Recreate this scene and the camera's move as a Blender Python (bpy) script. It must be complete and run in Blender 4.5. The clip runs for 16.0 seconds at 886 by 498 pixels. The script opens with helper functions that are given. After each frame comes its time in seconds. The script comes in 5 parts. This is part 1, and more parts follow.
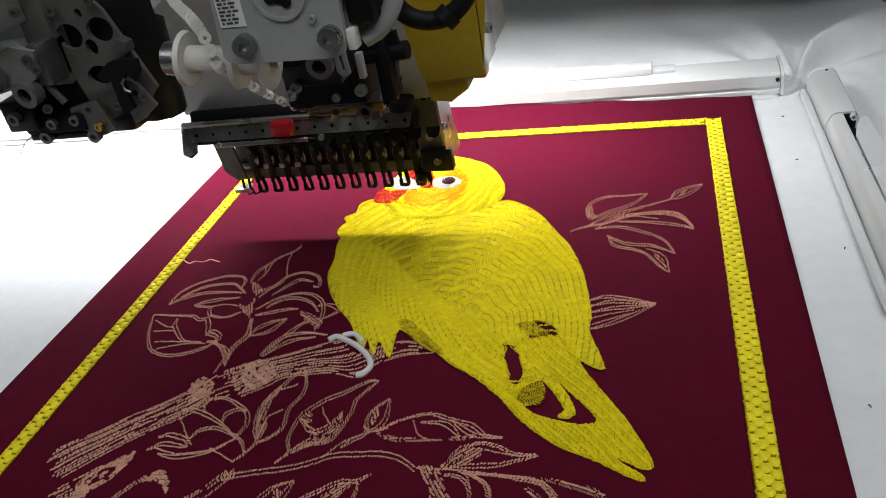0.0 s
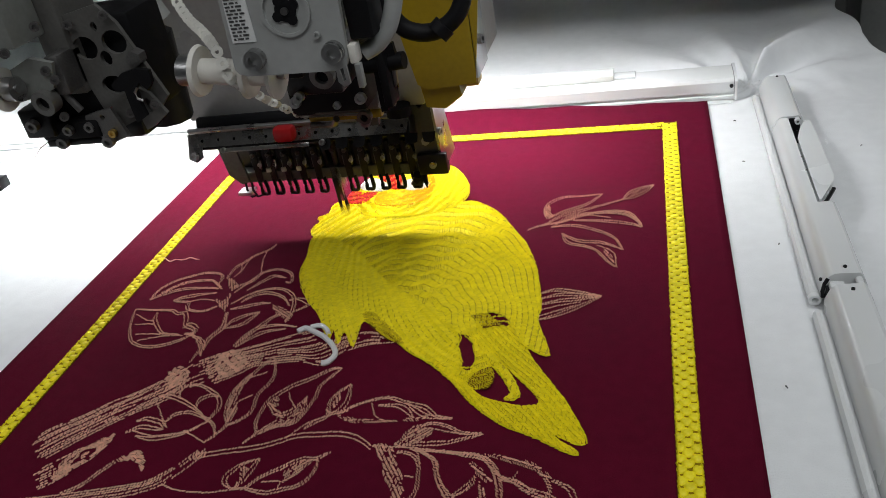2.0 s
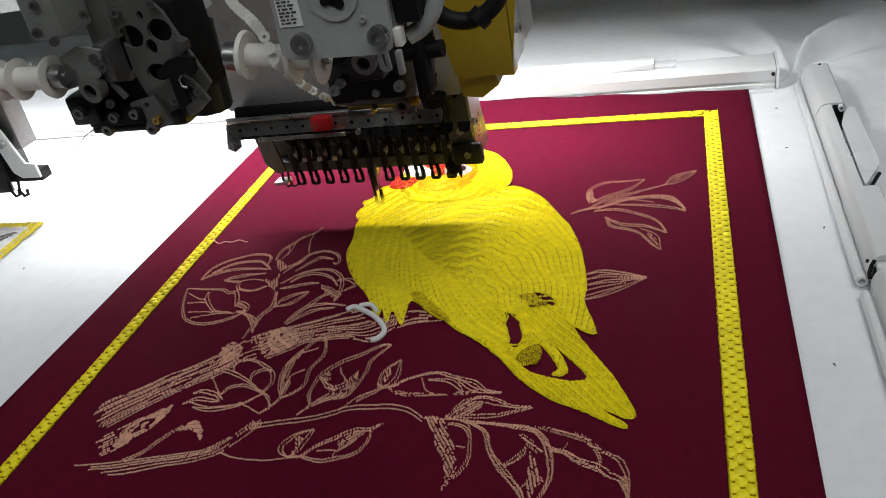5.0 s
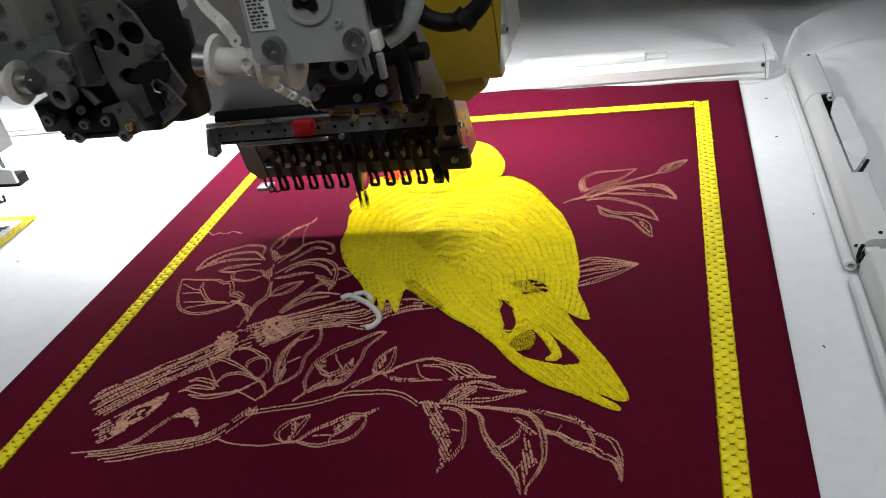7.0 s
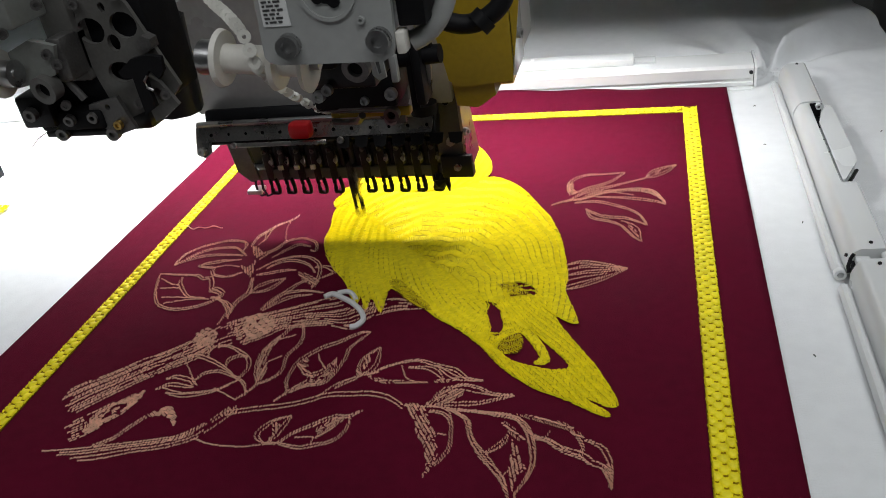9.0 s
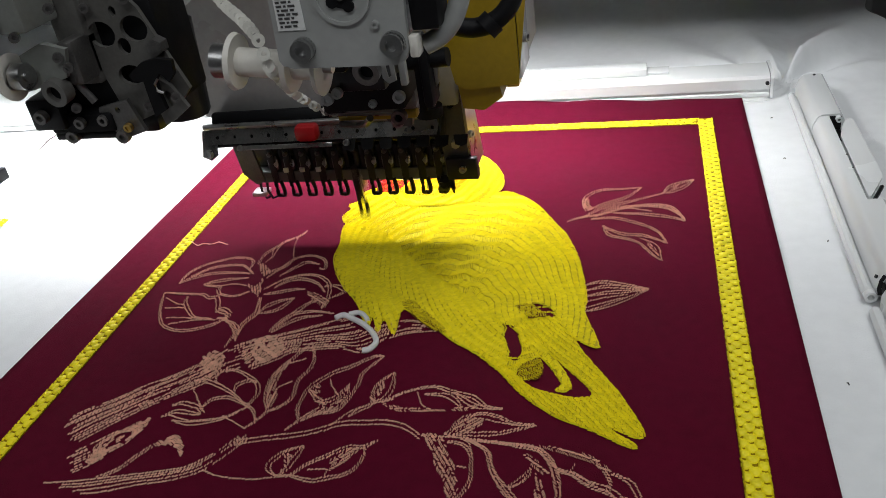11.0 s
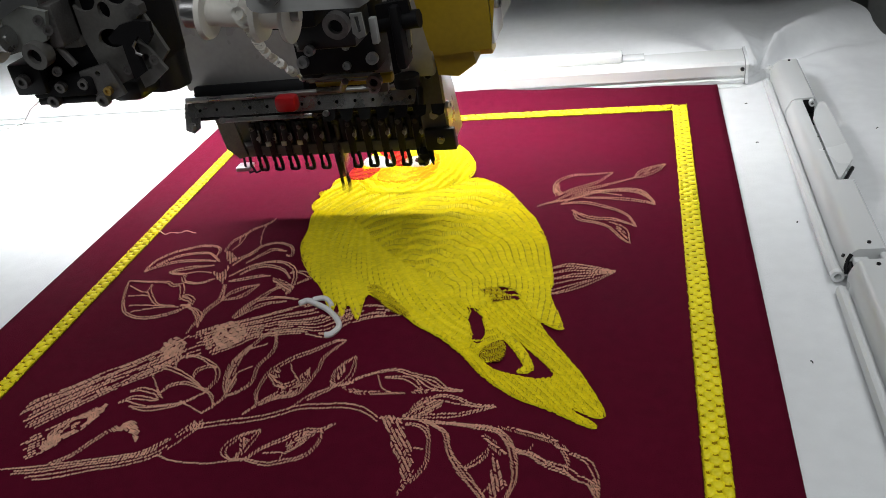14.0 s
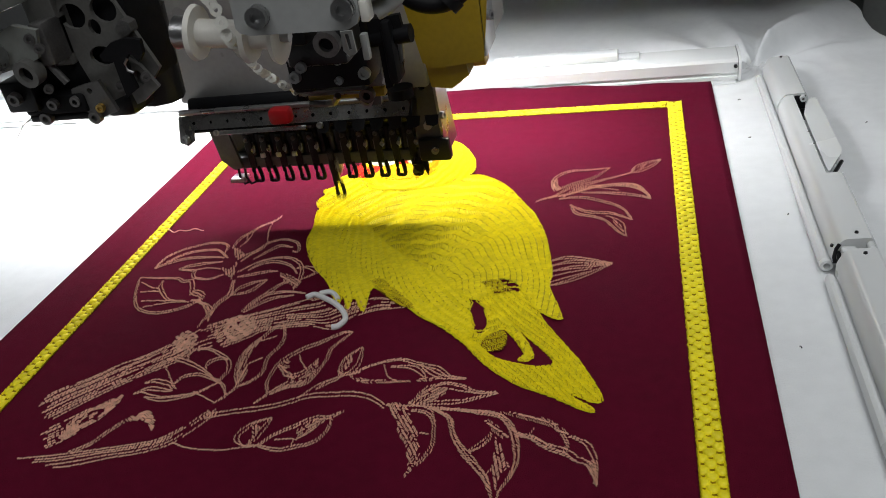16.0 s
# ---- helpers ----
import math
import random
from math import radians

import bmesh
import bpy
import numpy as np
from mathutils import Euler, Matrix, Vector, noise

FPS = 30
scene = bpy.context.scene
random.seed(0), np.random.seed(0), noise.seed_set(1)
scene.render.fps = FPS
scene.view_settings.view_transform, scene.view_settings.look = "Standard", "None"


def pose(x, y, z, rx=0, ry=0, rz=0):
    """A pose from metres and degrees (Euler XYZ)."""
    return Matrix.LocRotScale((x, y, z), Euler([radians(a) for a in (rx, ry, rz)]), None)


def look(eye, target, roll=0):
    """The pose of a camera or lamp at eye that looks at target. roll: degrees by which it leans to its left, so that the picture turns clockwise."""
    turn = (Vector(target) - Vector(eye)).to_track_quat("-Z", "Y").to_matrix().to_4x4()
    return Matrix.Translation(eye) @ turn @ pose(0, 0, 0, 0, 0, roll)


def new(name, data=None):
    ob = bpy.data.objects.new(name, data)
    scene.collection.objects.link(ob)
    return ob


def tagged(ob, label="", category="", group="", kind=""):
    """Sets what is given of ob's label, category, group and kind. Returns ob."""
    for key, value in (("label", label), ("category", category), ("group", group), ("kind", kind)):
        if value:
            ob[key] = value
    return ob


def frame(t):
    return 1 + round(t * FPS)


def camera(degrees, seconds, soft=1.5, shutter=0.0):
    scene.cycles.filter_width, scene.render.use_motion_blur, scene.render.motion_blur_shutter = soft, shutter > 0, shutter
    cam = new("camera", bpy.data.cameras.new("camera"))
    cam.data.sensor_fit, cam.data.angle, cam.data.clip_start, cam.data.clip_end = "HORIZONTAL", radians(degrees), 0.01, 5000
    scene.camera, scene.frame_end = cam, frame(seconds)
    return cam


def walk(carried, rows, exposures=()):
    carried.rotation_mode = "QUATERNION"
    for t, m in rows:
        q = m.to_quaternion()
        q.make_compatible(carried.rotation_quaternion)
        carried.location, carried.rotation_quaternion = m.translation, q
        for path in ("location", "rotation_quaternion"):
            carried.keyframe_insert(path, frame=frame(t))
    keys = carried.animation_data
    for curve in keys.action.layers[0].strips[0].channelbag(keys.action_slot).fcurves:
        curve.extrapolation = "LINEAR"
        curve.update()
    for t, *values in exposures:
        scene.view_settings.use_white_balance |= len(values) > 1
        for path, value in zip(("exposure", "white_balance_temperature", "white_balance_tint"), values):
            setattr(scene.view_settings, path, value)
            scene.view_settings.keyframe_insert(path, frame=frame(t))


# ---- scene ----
cam = camera(56.88, 16.0, soft=0.7, shutter=0.5)
PATH = [
    (0.0, pose(0.3441, -0.4670, 0.3384, 58.673, 9.099, 12.121)),
    (0.5, pose(0.3441, -0.4762, 0.3453, 58.696, 8.883, 12.135)),
    (1.0, pose(0.3481, -0.4771, 0.3435, 58.793, 8.996, 11.921)),
    (1.5, pose(0.3516, -0.4815, 0.3488, 58.791, 9.089, 11.794)),
    (2.0, pose(0.3528, -0.4922, 0.3507, 58.863, 9.144, 11.850)),
    (2.5, pose(0.3514, -0.4999, 0.3584, 58.978, 9.526, 12.466)),
    (3.0, pose(0.3489, -0.5010, 0.3554, 59.161, 9.707, 13.395)),
    (3.5, pose(0.3482, -0.4894, 0.3501, 59.170, 9.725, 13.464)),
    (4.0, pose(0.3453, -0.4975, 0.3432, 59.110, 9.459, 13.652)),
    (6.5, pose(0.3502, -0.5036, 0.3574, 58.996, 10.131, 13.482)),
    (7.0, pose(0.3463, -0.4823, 0.3437, 58.862, 9.697, 12.983)),
    (7.5, pose(0.3422, -0.4680, 0.3369, 58.676, 9.060, 11.880)),
    (8.0, pose(0.3320, -0.4685, 0.3370, 58.755, 8.509, 12.032)),
    (8.5, pose(0.3275, -0.4593, 0.3354, 58.753, 8.050, 12.102)),
    (9.0, pose(0.3195, -0.4586, 0.3386, 58.822, 7.654, 12.183)),
    (9.5, pose(0.3143, -0.4541, 0.3431, 58.835, 7.642, 12.145)),
    (12.0, pose(0.3170, -0.4727, 0.3335, 59.082, 7.591, 11.899)),
    (12.5, pose(0.3212, -0.4769, 0.3267, 59.104, 7.663, 11.859)),
    (13.0, pose(0.3240, -0.4823, 0.3264, 59.025, 7.620, 11.805)),
    (13.5, pose(0.3289, -0.4817, 0.3220, 59.142, 7.750, 11.696)),
    (14.0, pose(0.3308, -0.4847, 0.3221, 59.142, 7.799, 11.599)),
    (14.5, pose(0.3388, -0.4873, 0.3283, 59.102, 8.055, 11.412)),
    (15.0, pose(0.3374, -0.4883, 0.3314, 59.157, 8.172, 11.296)),
    (15.5, pose(0.3378, -0.4812, 0.3340, 59.192, 8.219, 11.310)),
    (16.0, pose(0.3341, -0.4787, 0.3290, 59.040, 8.239, 11.306)),
]
walk(cam, PATH)

# ---- world, light ----
world = bpy.data.worlds.new("world")
scene.world = world
world.use_nodes = True
world.node_tree.nodes["Background"].inputs[0].default_value = (0.9, 0.95, 1.0, 1)
world.node_tree.nodes["Background"].inputs[1].default_value = 0.035


def area(name, eye, target, sx, sy, watts, color=(1, 1, 1), spread=180):
    data = bpy.data.lights.new(name, "AREA")
    data.shape, data.size, data.size_y, data.energy, data.color, data.spread = "RECTANGLE", sx, sy, watts, color, radians(spread)
    ob = new(name, data)
    ob.matrix_world = look(eye, target)
    return ob


area("strip_lamp", (-0.35, 0.278, 0.225), (-0.35, 0.266, 0.0), 1.30, 0.014, 6.4, (0.97, 0.98, 1.0), 132)
# unseen overhead lights, added to fill the front, right and left
area("overhead_fill", (0.4, -1.55, 2.0), (0.2, 0.0, 0.1), 2.4, 0.5, 16.0, (0.96, 0.98, 1.0))
area("overhead_fill", (1.15, -0.35, 2.1), (1.0, -0.2, 0.0), 0.5, 2.2, 16.0, (0.96, 0.98, 1.0))
area("overhead_fill", (-1.6, -1.2, 2.1), (-1.0, 0.1, 0), 2.4, 0.5, 3.2, (0.96, 0.98, 1.0))
EXPOSURE = 0.0
scene.view_settings.exposure = EXPOSURE


# ---- materials ----
def material(name, color, rough=0.6, metal=0.0, vary=0.12, scale=60, bump=0.0, bscale=400, sheen=0.0, island=0.0, coat=0.0, trans=0.0, spec=0.5):
    m = bpy.data.materials.new(name)
    m.use_nodes = True
    nt = m.node_tree
    b = nt.nodes["Principled BSDF"]
    b.inputs["Roughness"].default_value, b.inputs["Metallic"].default_value = rough, metal
    b.inputs["Specular IOR Level"].default_value = spec
    b.inputs["Coat Weight"].default_value = coat
    b.inputs["Transmission Weight"].default_value = trans
    b.inputs["Sheen Weight"].default_value = sheen
    co = nt.nodes.new("ShaderNodeTexCoord")
    fine, broad = nt.nodes.new("ShaderNodeTexNoise"), nt.nodes.new("ShaderNodeTexNoise")
    fine.inputs["Scale"].default_value, broad.inputs["Scale"].default_value = scale * 9, scale
    fine.inputs["Detail"].default_value = broad.inputs["Detail"].default_value = 4
    add = nt.nodes.new("ShaderNodeMath")
    add.operation = "ADD"
    for i, n in enumerate((fine, broad)):
        nt.links.new(co.outputs["Object"], n.inputs["Vector"])
        nt.links.new(n.outputs["Fac"], add.inputs[i])
    last = add.outputs[0]
    if island:
        geo = nt.nodes.new("ShaderNodeNewGeometry")
        mul = nt.nodes.new("ShaderNodeMath")
        mul.operation = "MULTIPLY_ADD"
        mul.inputs[1].default_value = island
        nt.links.new(geo.outputs["Random Per Island"], mul.inputs[0])
        nt.links.new(last, mul.inputs[2])
        last = mul.outputs[0]
    ramp = nt.nodes.new("ShaderNodeMapRange")
    ramp.inputs["From Min"].default_value, ramp.inputs["From Max"].default_value = 0.6, 1.4 + island
    ramp.inputs["To Min"].default_value, ramp.inputs["To Max"].default_value = 1 - vary, 1 + vary
    nt.links.new(last, ramp.inputs["Value"])
    mix = nt.nodes.new("ShaderNodeMix")
    mix.data_type, mix.blend_type = "RGBA", "MULTIPLY"
    mix.inputs["Factor"].default_value = 1
    mix.inputs["A"].default_value = (*color, 1)
    nt.links.new(ramp.outputs["Result"], mix.inputs["B"])
    nt.links.new(mix.outputs["Result"], b.inputs["Base Color"])
    rr = nt.nodes.new("ShaderNodeMapRange")
    rr.inputs["From Min"].default_value, rr.inputs["From Max"].default_value = 0.3, 0.7
    rr.inputs["To Min"].default_value, rr.inputs["To Max"].default_value = max(0.03, rough - 0.08), min(1, rough + 0.08)
    nt.links.new(broad.outputs["Fac"], rr.inputs["Value"])
    nt.links.new(rr.outputs["Result"], b.inputs["Roughness"])
    if bump:
        n = nt.nodes.new("ShaderNodeTexNoise")
        n.inputs["Scale"].default_value, n.inputs["Detail"].default_value = bscale, 3
        nt.links.new(co.outputs["Object"], n.inputs["Vector"])
        bp = nt.nodes.new("ShaderNodeBump")
        bp.inputs["Strength"].default_value, bp.inputs["Distance"].default_value = bump, 0.001
        nt.links.new(n.outputs["Fac"], bp.inputs["Height"])
        nt.links.new(bp.outputs["Normal"], b.inputs["Normal"])
    return m


M_CLOTH = material("maroon_cloth", (0.106, 0.0043, 0.0200), 0.85, 0, 0.16, 14, 0.9, 1500, spec=0.06)
M_SHEET = material("white_backing", (0.80, 0.82, 0.83), 0.9, 0, 0.05, 9, 0.35, 900)
M_YELLOW = material("yellow_thread", (0.93, 0.80, 0.010), 0.54, 0, 0.20, 120, 0.25, 2500, island=0.5)
# the same yellow, darkened to paint the shade between stitches
M_YELLOW_SHADE = material("yellow_thread_shade", (0.56, 0.45, 0.006), 0.8, 0, 0.2, 160, 0.5, 2500)
M_GOLD = material("gold_thread", (0.66, 0.53, 0.010), 0.42, 0, 0.30, 120, 0.2, 2500, island=0.5)
M_ORANGE = material("orange_thread", (0.84, 0.47, 0.008), 0.45, 0, 0.16, 120, 0.2, 2500, island=0.5)
M_RED = material("red_thread", (0.60, 0.035, 0.03), 0.45, 0, 0.16, 120, 0.2, 2500, island=0.5)
M_WHITE = material("white_thread", (0.82, 0.82, 0.82), 0.5, 0, 0.08, 120, 0.2, 2500, island=0.4)
# dark gold-brown: the shadowed gaps between scales, painted as colour
M_BAND_SHADE = material("band_gap_shade", (0.27, 0.19, 0.004), 0.8, 0, 0.2, 160, 0.5, 2500, spec=0.1)
M_MAROON = material("maroon_padding", (0.16, 0.075, 0.012), 0.9, 0, 0.2, 160, 0.5, 2500, spec=0.1)
M_DARK_T = material("dark_thread", (0.06, 0.012, 0.02), 0.5, 0, 0.1, 120)
M_TAN = material("tan_thread", (0.84, 0.51, 0.37), 0.36, 0, 0.36, 120, 0.2, 2500, island=0.6)
M_RAIL = material("white_powder_coat", (0.74, 0.76, 0.76), 0.25, 0, 0.015, 6, 0.0, 700, coat=0.3)
M_DARK = material("blackened_steel", (0.011, 0.011, 0.012), 0.38, 0.3, 0.3, 60, 0.15, 600)
M_BLACK = material("black_plastic", (0.004, 0.004, 0.005), 0.6, 0, 0.2, 60, 0.1, 600, spec=0.2)
M_STEEL = material("brushed_steel", (0.42, 0.42, 0.42), 0.32, 1, 0.15, 80, 0.1, 900)
M_STRIP = material("polished_dark_steel", (0.38, 0.375, 0.36), 0.28, 0.9, 0.25, 60, 0.08, 700)
M_GUN = material("dull_gunmetal", (0.16, 0.155, 0.15), 0.42, 0.8, 0.25, 80, 0.15, 700)
M_GREY = material("grey_enamel", (0.34, 0.35, 0.34), 0.45, 0, 0.1, 25, 0.06, 500)
M_LEVER = material("green_grey_enamel", (0.19, 0.20, 0.185), 0.5, 0, 0.14, 30, 0.08, 500)
M_PLATE = material("dark_grey_plate", (0.115, 0.113, 0.105), 0.4, 0.2, 0.2, 40, 0.1, 500)
M_PANEL = material("smoked_panel", (0.33, 0.32, 0.31), 0.3, 0, 0.12, 20, 0.05, 300)
M_OCHRE = material("ochre_enamel", (0.40, 0.27, 0.012), 0.4, 0, 0.12, 30, 0.08, 400)
M_NYLON = material("white_nylon", (0.72, 0.70, 0.64), 0.4, 0, 0.05, 50)
M_SEQUIN = material("clear_sequin", (0.75, 0.74, 0.68), 0.2, 0, 0.1, 80)
M_LABEL = material("paper_label", (0.72, 0.73, 0.72), 0.6, 0, 0.05, 60)
M_INK = material("label_ink", (0.05, 0.05, 0.05), 0.6, 0, 0.05, 60)
M_REDP = material("red_plastic", (0.42, 0.008, 0.012), 0.35, 0, 0.08, 40)
M_BRASS = material("worn_brass", (0.55, 0.38, 0.12), 0.35, 1, 0.2, 80)
M_WALL = material("painted_wall", (0.45, 0.46, 0.46), 0.9, 0, 0.06, 3)
M_FLOOR = material("concrete_floor", (0.16, 0.16, 0.15), 0.8, 0, 0.15, 4)


# ---- mesh tools ----
def mesh_of(name, verts, faces, smooth_shade=False):
    me = bpy.data.meshes.new(name)
    me.from_pydata(verts, [], faces)
    if smooth_shade:
        me.polygons.foreach_set("use_smooth", [True] * len(me.polygons))
    me.update()
    return me


def part(name, bm, mat, parent=None, label="", kind="", smooth_shade=False):
    """Link a bmesh, or (verts, faces), as one mesh object."""
    if isinstance(bm, tuple):
        me = mesh_of(name, bm[0], bm[1], smooth_shade)
    else:
        bmesh.ops.recalc_face_normals(bm, faces=bm.faces)
        me = bpy.data.meshes.new(name)
        bm.to_mesh(me)
        bm.free()
        me.polygons.foreach_set("use_smooth", [True] * len(me.polygons))
        if not smooth_shade:
            me.set_sharp_from_angle(angle=radians(38))
    me.materials.append(mat)
    ob = new(name, me)
    ob.parent = parent
    return tagged(ob, label, kind=kind)


def root(name, at=(0, 0, 0)):
    ob = new(name)
    ob.empty_display_size = 0.02
    ob.location = at
    return ob


def box(bm, lo, hi, bev=0.0, m=None):
    """A bevelled box between two corners, or about the origin of m."""
    size = [hi[i] - lo[i] for i in range(3)]
    mid = [(hi[i] + lo[i]) / 2 for i in range(3)]
    got = bmesh.ops.create_cube(bm, size=1)["verts"]
    bmesh.ops.scale(bm, vec=size, verts=got)
    bmesh.ops.translate(bm, vec=mid, verts=got)
    if bev:
        edges = list({e for v in got for e in v.link_edges})
        out = bmesh.ops.bevel(bm, geom=edges, offset=bev, segments=2, affect="EDGES", profile=0.5)
        got = list({v for f in out["faces"] for v in f.verts} | {v for v in got if v.is_valid})
    if m is not None:
        bmesh.ops.transform(bm, matrix=m, verts=got)
    return bm


def cyl(bm, a, b, r, seg=14, r2=None):
    a, b = Vector(a), Vector(b)
    turn = (b - a).to_track_quat("Z", "Y").to_matrix().to_4x4()
    got = bmesh.ops.create_cone(bm, cap_ends=True, segments=seg, radius1=r, radius2=r if r2 is None else r2, depth=(b - a).length)["verts"]
    bmesh.ops.transform(bm, matrix=Matrix.Translation((a + b) / 2) @ turn, verts=got)
    return bm


def ring(bm, at, axis, r_out, r_in, depth, seg=18):
    """A flat washer or bush with a real hole."""
    turn = Matrix.Translation(at) @ Vector(axis).to_track_quat("Z", "Y").to_matrix().to_4x4()
    rows = []
    for r, z in ((r_out, -depth / 2), (r_out, depth / 2), (r_in, depth / 2), (r_in, -depth / 2)):
        rows.append([bm.verts.new(turn @ Vector((r * math.cos(2 * math.pi * i / seg), r * math.sin(2 * math.pi * i / seg), z))) for i in range(seg)])
    for k in range(4):
        p, q = rows[k], rows[(k + 1) % 4]
        for i in range(seg):
            bm.faces.new((p[i], p[(i + 1) % seg], q[(i + 1) % seg], q[i]))
    return bm


def tube(bm, pts, r, seg=8):
    pts = [Vector(p) for p in pts]
    rows = []
    for i, p in enumerate(pts):
        d = pts[min(i + 1, len(pts) - 1)] - pts[max(i - 1, 0)]
        turn = d.to_track_quat("Z", "Y").to_matrix()
        rr = r[i] if isinstance(r, (list, tuple)) else r
        rows.append([bm.verts.new(p + turn @ Vector((rr * math.cos(2 * math.pi * k / seg), rr * math.sin(2 * math.pi * k / seg), 0))) for k in range(seg)])
    for p, q in zip(rows, rows[1:]):
        for k in range(seg):
            bm.faces.new((p[k], p[(k + 1) % seg], q[(k + 1) % seg], q[k]))
    bm.faces.new(rows[0][::-1])
    bm.faces.new(rows[-1])
    return bm


def circle2(x, z, rx, rz=None, seg=14, turn=0.0):
    rz = rx if rz is None else rz
    out = []
    for i in range(seg):
        a = 2 * math.pi * i / seg
        u, v = rx * math.cos(a), rz * math.sin(a)
        out.append((x + u * math.cos(turn) - v * math.sin(turn), z + u * math.sin(turn) + v * math.cos(turn)))
    return out


def plate(bm, outline, holes, y, thick, m=None):
    """A sheet cut in the x-z plane with its face at y (towards -y), with holes through it."""
    made = bmesh.new()
    edges = []
    for loop in (outline, *holes):
        vs = [made.verts.new((x, y, z)) for x, z in loop]
        edges += [made.edges.new((vs[i], vs[(i + 1) % len(vs)])) for i in range(len(vs))]
    bmesh.ops.triangle_fill(made, use_beauty=True, use_dissolve=False, edges=edges)
    out = bmesh.ops.extrude_face_region(made, geom=list(made.faces))
    bmesh.ops.translate(made, vec=(0, thick, 0), verts=[v for v in out["geom"] if isinstance(v, bmesh.types.BMVert)])
    if m is not None:
        bmesh.ops.transform(made, matrix=m, verts=made.verts)
    tmp = bpy.data.meshes.new("tmp")
    made.to_mesh(tmp)
    made.free()
    bm.from_mesh(tmp)
    bpy.data.meshes.remove(tmp)
    return bm


def profile(bm, outline, x0, x1, along="x"):
    """A closed section swept straight along x (section in y-z) or along y (section in x-z)."""
    ends = []
    for t in (x0, x1):
        ends.append([bm.verts.new((t, a, b) if along == "x" else (a, t, b)) for a, b in outline])
    n = len(outline)
    for i in range(n):
        bm.faces.new((ends[0][i], ends[0][(i + 1) % n], ends[1][(i + 1) % n], ends[1][i]))
    bm.faces.new(ends[0][::-1])
    bm.faces.new(ends[1])
    return bm


def screw(name, at, axis, r, mat, parent, label=""):
    """A round head with a socket in it."""
    bm = bmesh.new()
    a = Vector(at)
    d = Vector(axis).normalized()
    cyl(bm, a, a + d * r * 0.5, r, 16)
    ring(bm, a + d * r * 0.75, d, r * 0.96, r * 0.48, r * 0.5, 12)
    return part(name, bm, mat, parent, label)


# ---- embroidery tools ----
def smooth(pts, closed=False, per=6):
    """A soft curve through a few guide points."""
    p = np.array(pts, float)
    n = len(p)
    out = []
    for i in range(n if closed else n - 1):
        a, b, c, d = (p[(i + k) % n] if closed else p[min(max(i + k, 0), n - 1)] for k in (-1, 0, 1, 2))
        for s in range(per):
            t = s / per
            out.append(0.5 * (2 * b + (c - a) * t + (2 * a - 5 * b + 4 * c - d) * t * t + (3 * b - a - 3 * c + d) * t ** 3))
    if not closed:
        out.append(p[-1])
    return np.array(out)


def inside(q, poly):
    x, y = q[:, 0], q[:, 1]
    hit = np.zeros(len(q), bool)
    for a, b in zip(poly, np.roll(poly, -1, axis=0)):
        cross = (a[1] > y) != (b[1] > y)
        with np.errstate(divide="ignore", invalid="ignore"):
            hit ^= cross & (x < (b[0] - a[0]) * (y - a[1]) / (b[1] - a[1]) + a[0])
    return hit


def stitch_mesh(at, angle, length, width, height, z):
    """Each stitch: a small ridge of thread with sloping ends."""
    n = len(at)
    angle, length, width, z = (np.broadcast_to(np.asarray(v, float), (n,)) for v in (angle, length, width, z))
    shape = np.array([(-1, -1, 0), (-1, 1, 0), (1, -1, 0), (1, 1, 0), (-0.70, 0, 1), (0.70, 0, 1)])
    u = shape[None, :, 0] * length[:, None] / 2
    v = shape[None, :, 1] * width[:, None] / 2 * np.where(np.abs(shape[None, :, 0]) == 1, 0.75, 1.0)
    c, s = np.cos(angle)[:, None], np.sin(angle)[:, None]
    verts = np.stack([at[:, None, 0] + u * c - v * s, at[:, None, 1] + u * s + v * c, z[:, None] + shape[None, :, 2] * height], -1)
    base = np.arange(n)[:, None] * 6
    faces = []
    for f in ((0, 2, 5, 4), (3, 1, 4, 5)):
        faces += (base + np.array(f)).tolist()
    for f in ((1, 0, 4), (2, 3, 5)):
        faces += (base + np.array(f)).tolist()
    return verts.reshape(-1, 3).tolist(), faces


RNG = np.random.default_rng(4)


